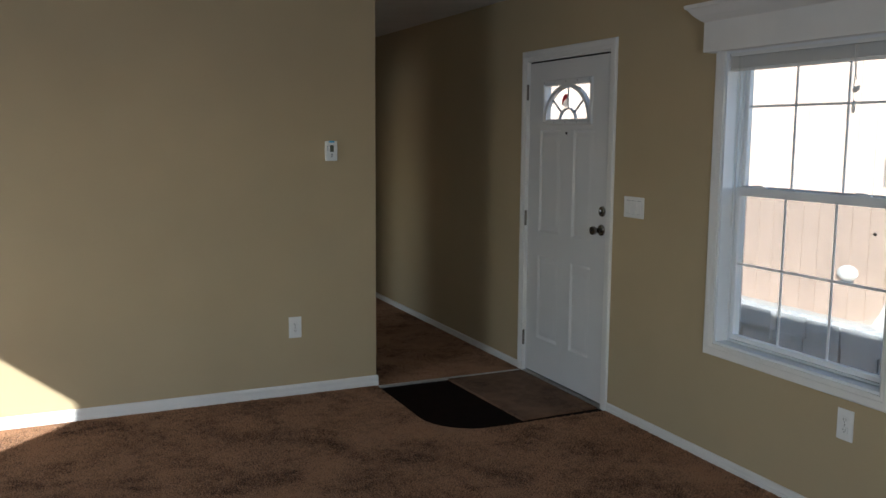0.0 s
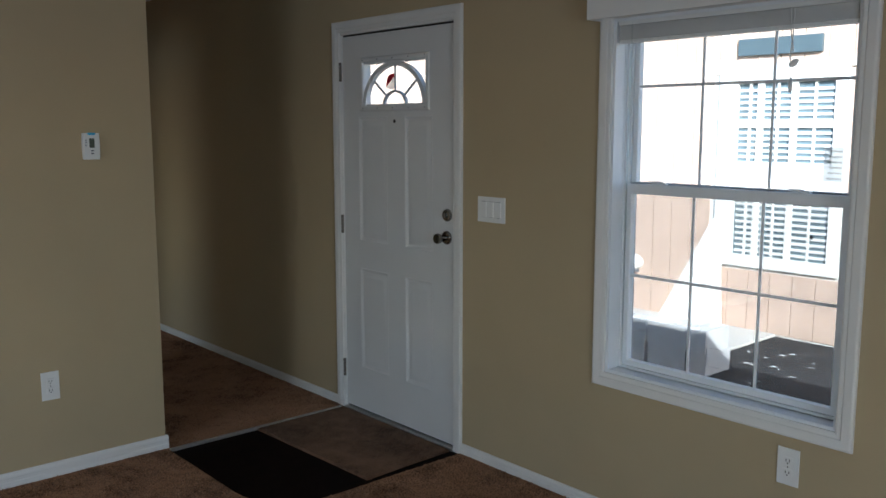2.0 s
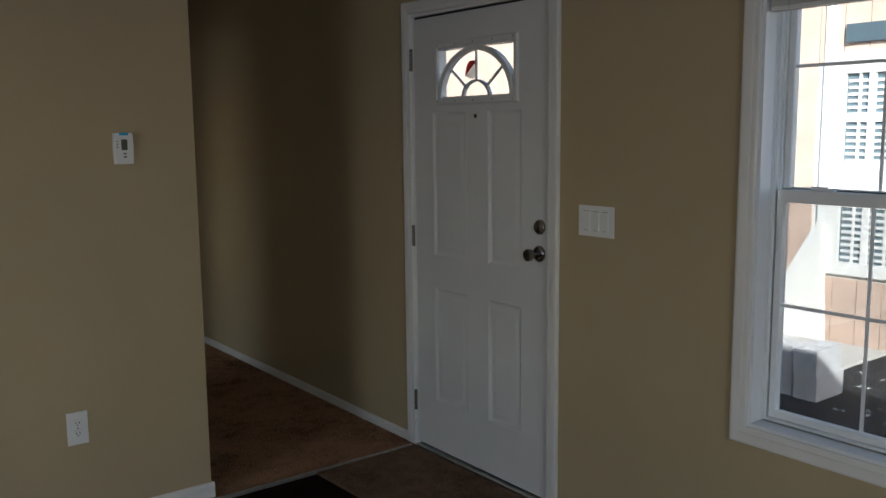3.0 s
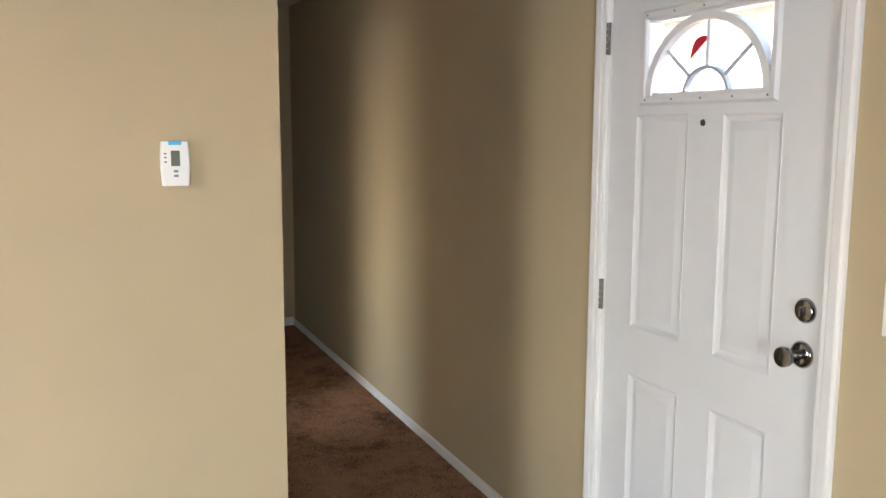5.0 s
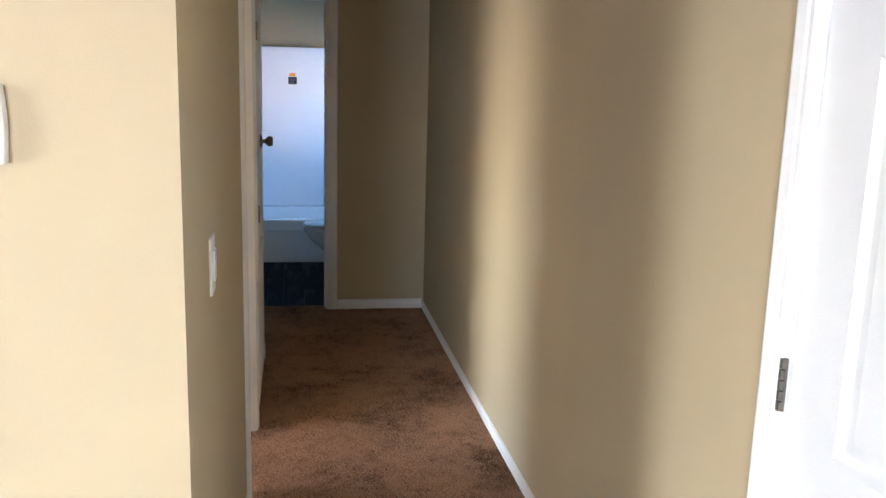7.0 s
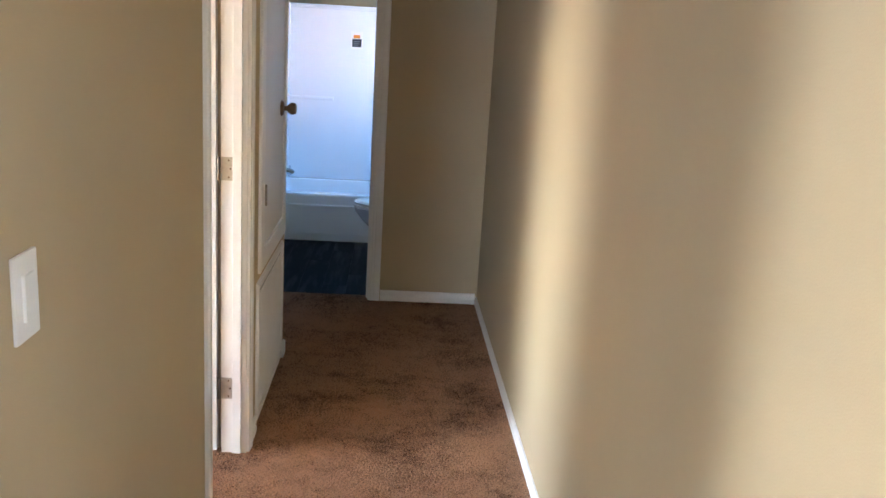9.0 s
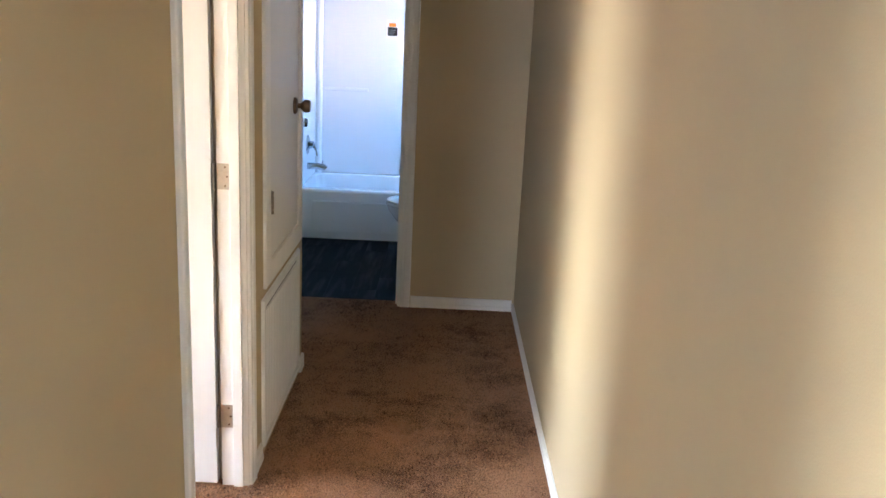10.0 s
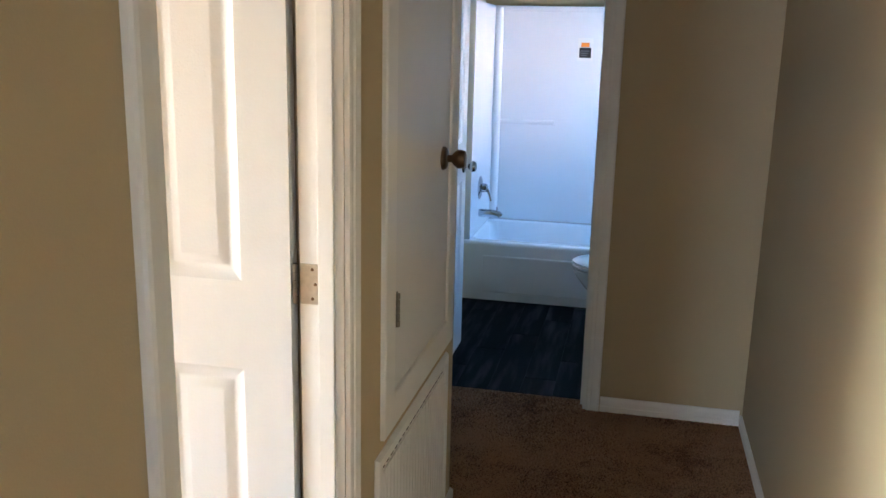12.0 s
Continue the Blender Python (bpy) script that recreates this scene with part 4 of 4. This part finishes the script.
part("tank_lid", boxed(-0.235, -0.012, TYC - 0.23, TYC + 0.23, 0.742, 0.775, 0.012), M_CHINA, to)
part("flush_lever", slab_on(lambda a, z, d: (-0.225 - d, a, z), TYC - 0.19, TYC - 0.11, 0.675, 0.69, 0.002, 0.016, 0.004), M_CHROME, to)


# ---- outside ----
tagged(part("ground", boxed(-300, 300, -300, 300, GROUND - 0.3, GROUND), M_GROUND), "dark asphalt ground with scattered grit", "ground", kind="structure")


def concrete_block(at):
    """Two-cell hollow block, 0.39 long on y."""
    bm = bmesh.new()
    xs, ys = [0, 0.032, 0.158, 0.19], [0, 0.032, 0.179, 0.211, 0.358, 0.39]
    cells = {(i, j) for i in range(3) for j in range(5)} - {(1, 1), (1, 3)}
    vs = {}

    def v(i, j, k):
        if (i, j, k) not in vs:
            vs[i, j, k] = bm.verts.new((xs[i], ys[j], 0.198 * k))
        return vs[i, j, k]

    for i, j in cells:
        bm.faces.new((v(i, j, 1), v(i + 1, j, 1), v(i + 1, j + 1, 1), v(i, j + 1, 1)))
        bm.faces.new((v(i, j, 0), v(i, j + 1, 0), v(i + 1, j + 1, 0), v(i + 1, j, 0)))
        for di, dj, q in ((-1, 0, ((i, j), (i, j + 1))), (1, 0, ((i + 1, j), (i + 1, j + 1))), (0, -1, ((i, j), (i + 1, j))), (0, 1, ((i, j + 1), (i + 1, j + 1)))):
            if (i + di, j + dj) not in cells:
                bm.faces.new((v(*q[0], 0), v(*q[1], 0), v(*q[1], 1), v(*q[0], 1)))
    rim = [e for e in bm.edges if e.is_manifold and e.calc_face_angle() > 1.0]
    bmesh.ops.bevel(bm, geom=rim, offset=0.006, segments=1, affect="EDGES")
    o = part("concrete_block", bm, M_BLOCK)
    o.location = at
    return tagged(o, "grey hollow concrete block stacked in a row outside", "concrete block", group="stacked concrete blocks")


blk = concrete_block((3.74, 0.19, GROUND))
for row in range(2):
    # the block at the end of each course lies across the others
    copy_thing(blk, pose(4.115 - 0.02 * row, -0.025 + 0.012 * row, GROUND + 0.2 * row, 0, 0, 90 + 2 * row))
    for k in range(5):
        if row == 0 and k == 0:
            continue
        copy_thing(blk, pose(3.74 - 0.014 * row + 0.014 * math.sin(k * 3.1 + row), 0.19 + 0.412 * k + (0.0 if row else 0.03) + 0.01 * math.sin(k * 5.0), GROUND + 0.2 * row, 0, 0, 2.5 * math.sin(k * 1.7 + 2 * row)))

NX = 5.55
nb = thing("neighbour_house", "tan board-sided house with white trimmed window", "house")
part("wall", boxed(NX + 0.014, NX + 4.0, -9.0, 11.0, GROUND, 3.0), M_NTRIM, nb)
part("roof", prism([(NX - 0.35, -9.4), (NX + 4.4, -9.4), (NX + 4.4, 11.4), (NX - 0.35, 11.4)], 3.0, 3.18), M_ROOF, nb)
k = 0
y = -8.0
while y < 10:
    if not (-0.50 < y < 0.90):
        part("siding_board", boxed(NX, NX + 0.021, y, y + 0.232, GROUND + 0.02, 2.98, 0.003), M_SIDING, nb)
    else:
        part("siding_board", boxed(NX, NX + 0.021, y, y + 0.232, GROUND + 0.02, 0.10, 0.003), M_SIDING, nb)
        part("siding_board", boxed(NX, NX + 0.021, y, y + 0.232, 2.12, 2.98, 0.003), M_SIDING, nb)
    y += 0.24
NW = (-0.18, 0.83, 0.26, 2.02)


def on_nb(a, z, d):
    return (NX - d, a, z)


nw = part("window", sweep(bmesh.new(), on_nb, NW[0], NW[1], NW[2], NW[3], [(0.0, -0.015), (0.0, 0.03), (0.12, 0.03), (0.12, 0.0)]), M_NTRIM, nb, "white trimmed window with closed blinds")
part("pane", slab_on(on_nb, NW[0], NW[1], NW[2], NW[3], -0.018, -0.010), M_DARKGLASS, nw)
for a in (0.584, 0.228):
    part("mullion", slab_on(on_nb, a - 0.03, a + 0.03, NW[2], NW[3], -0.010, 0.02), M_NTRIM, nw)
for a in (0.70, 0.40, 0.02):
    part("muntin", slab_on(on_nb, a - 0.010, a + 0.010, NW[2], NW[3], -0.010, 0.012), M_NTRIM, nw)
part("meeting_rail", slab_on(on_nb, NW[0], NW[1], 0.83, 1.20, -0.010, 0.022), M_NTRIM, nw)
for k in range(28):
    z = NW[2] + 0.03 + k * 0.061
    part("blind_slat", slab_on(on_nb, NW[0] + 0.02, NW[1] - 0.02, z, z + 0.026, -0.010, 0.004), M_SLAT, nw)
part("muntin", slab_on(on_nb, NW[0], NW[1], 1.575, 1.655, -0.010, 0.014), M_NTRIM, nw)
# plain blue-grey bar over the window
aw = part("grey_strip", slab_on(on_nb, -0.03, 0.845, 2.295, 2.465, -0.01, 0.04, 0.01), M_STRIP, nb, "blue-grey strip above the window")
part("trim_board", boxed(NX - 0.024, NX + 0.010, 0.952, 1.045, GROUND + 0.02, 2.98), M_NTRIM, nb, "white vertical trim board beside the window")
part("trim_board", boxed(NX - 0.020, NX + 0.010, -9.0, 0.951, 2.150, 2.215), M_NTRIM, nb, "white horizontal trim board above the window")
# out of view; the edge is set so the house shadow ends near the blocks
tagged(part("unseen_roof", boxed(XW - 0.2, 0.18, YS - 0.3, 7.2, CEIL + 0.082, CEIL + 0.12), M_ROOF), "unseen flat roof slab that casts the house shadow on the yard", "roof", kind="structure")

# sun patch on the siding, built as a white wedge-shaped board
st = thing("step_side_panel", "white triangle in place of the sun patch on the siding next door", "steps")
tri = bmesh.new()
face = tri.faces.new([tri.verts.new((NX - 0.03, y, z)) for y, z in ((1.68, GROUND + 0.001), (1.03, 0.62), (0.96, 0.62), (0.90, GROUND + 0.001))])
ext = bmesh.ops.extrude_face_region(tri, geom=[face])
bmesh.ops.translate(tri, verts=[g for g in ext["geom"] if isinstance(g, bmesh.types.BMVert)], vec=(-0.05, 0, 0))
part("board", tri, M_NTRIM, st)

# plain dome; a grey bar draws its dark lower edge
dome = thing("wall_vent", "white round dome on the siding next door", "vent")
smooth(part("cap", lathe([(0.115, 0.0), (0.115, 0.03), (0.10, 0.06), (0.06, 0.085), (0.01, 0.09)], 24, axis_m(on_nb, 2.08, 0.03, 0.0) @ Matrix.Diagonal((1.15, 0.78, 1.0, 1.0))), M_NTRIM, dome))
part("lower_bar", slab_on(on_nb, 2.08 - 0.08, 2.08 + 0.08, 0.03 - 0.115, 0.03 - 0.085, 0.0, 0.05, 0.004), M_GREY, dome)

rng = random.Random(11)
leaves = bmesh.new()
for _ in range(160):
    x, y, a, z = rng.uniform(1.2, 5.0), rng.uniform(-2.6, 1.2), rng.uniform(0, 6.28), GROUND + rng.uniform(0.003, 0.02)
    w, l = rng.uniform(0.008, 0.02), rng.uniform(0.02, 0.05)
    c, q = math.cos(a), math.sin(a)
    leaves.faces.new([leaves.verts.new((x + u * c - v * q, y + u * q + v * c, z + h)) for u, v, h in ((-l, 0, 0), (0, -w, 0.006), (l, 0, 0.002), (0, w, 0.008))])
tagged(part("leaf_litter", leaves, M_SLAT), "pale dry leaves scattered on the ground", "leaves", kind="stuff")

# added slab: sunlight on the ground past the shadow edge, put into a pale colour
tagged(part("pavement", boxed(4.32, NX - 0.002, 0.30, 11.0, GROUND + 0.002, GROUND + 0.03, 0.006), M_SUNLIT), "pale strip in place of bright sunlit ground along the house next door", "pavement", kind="structure")
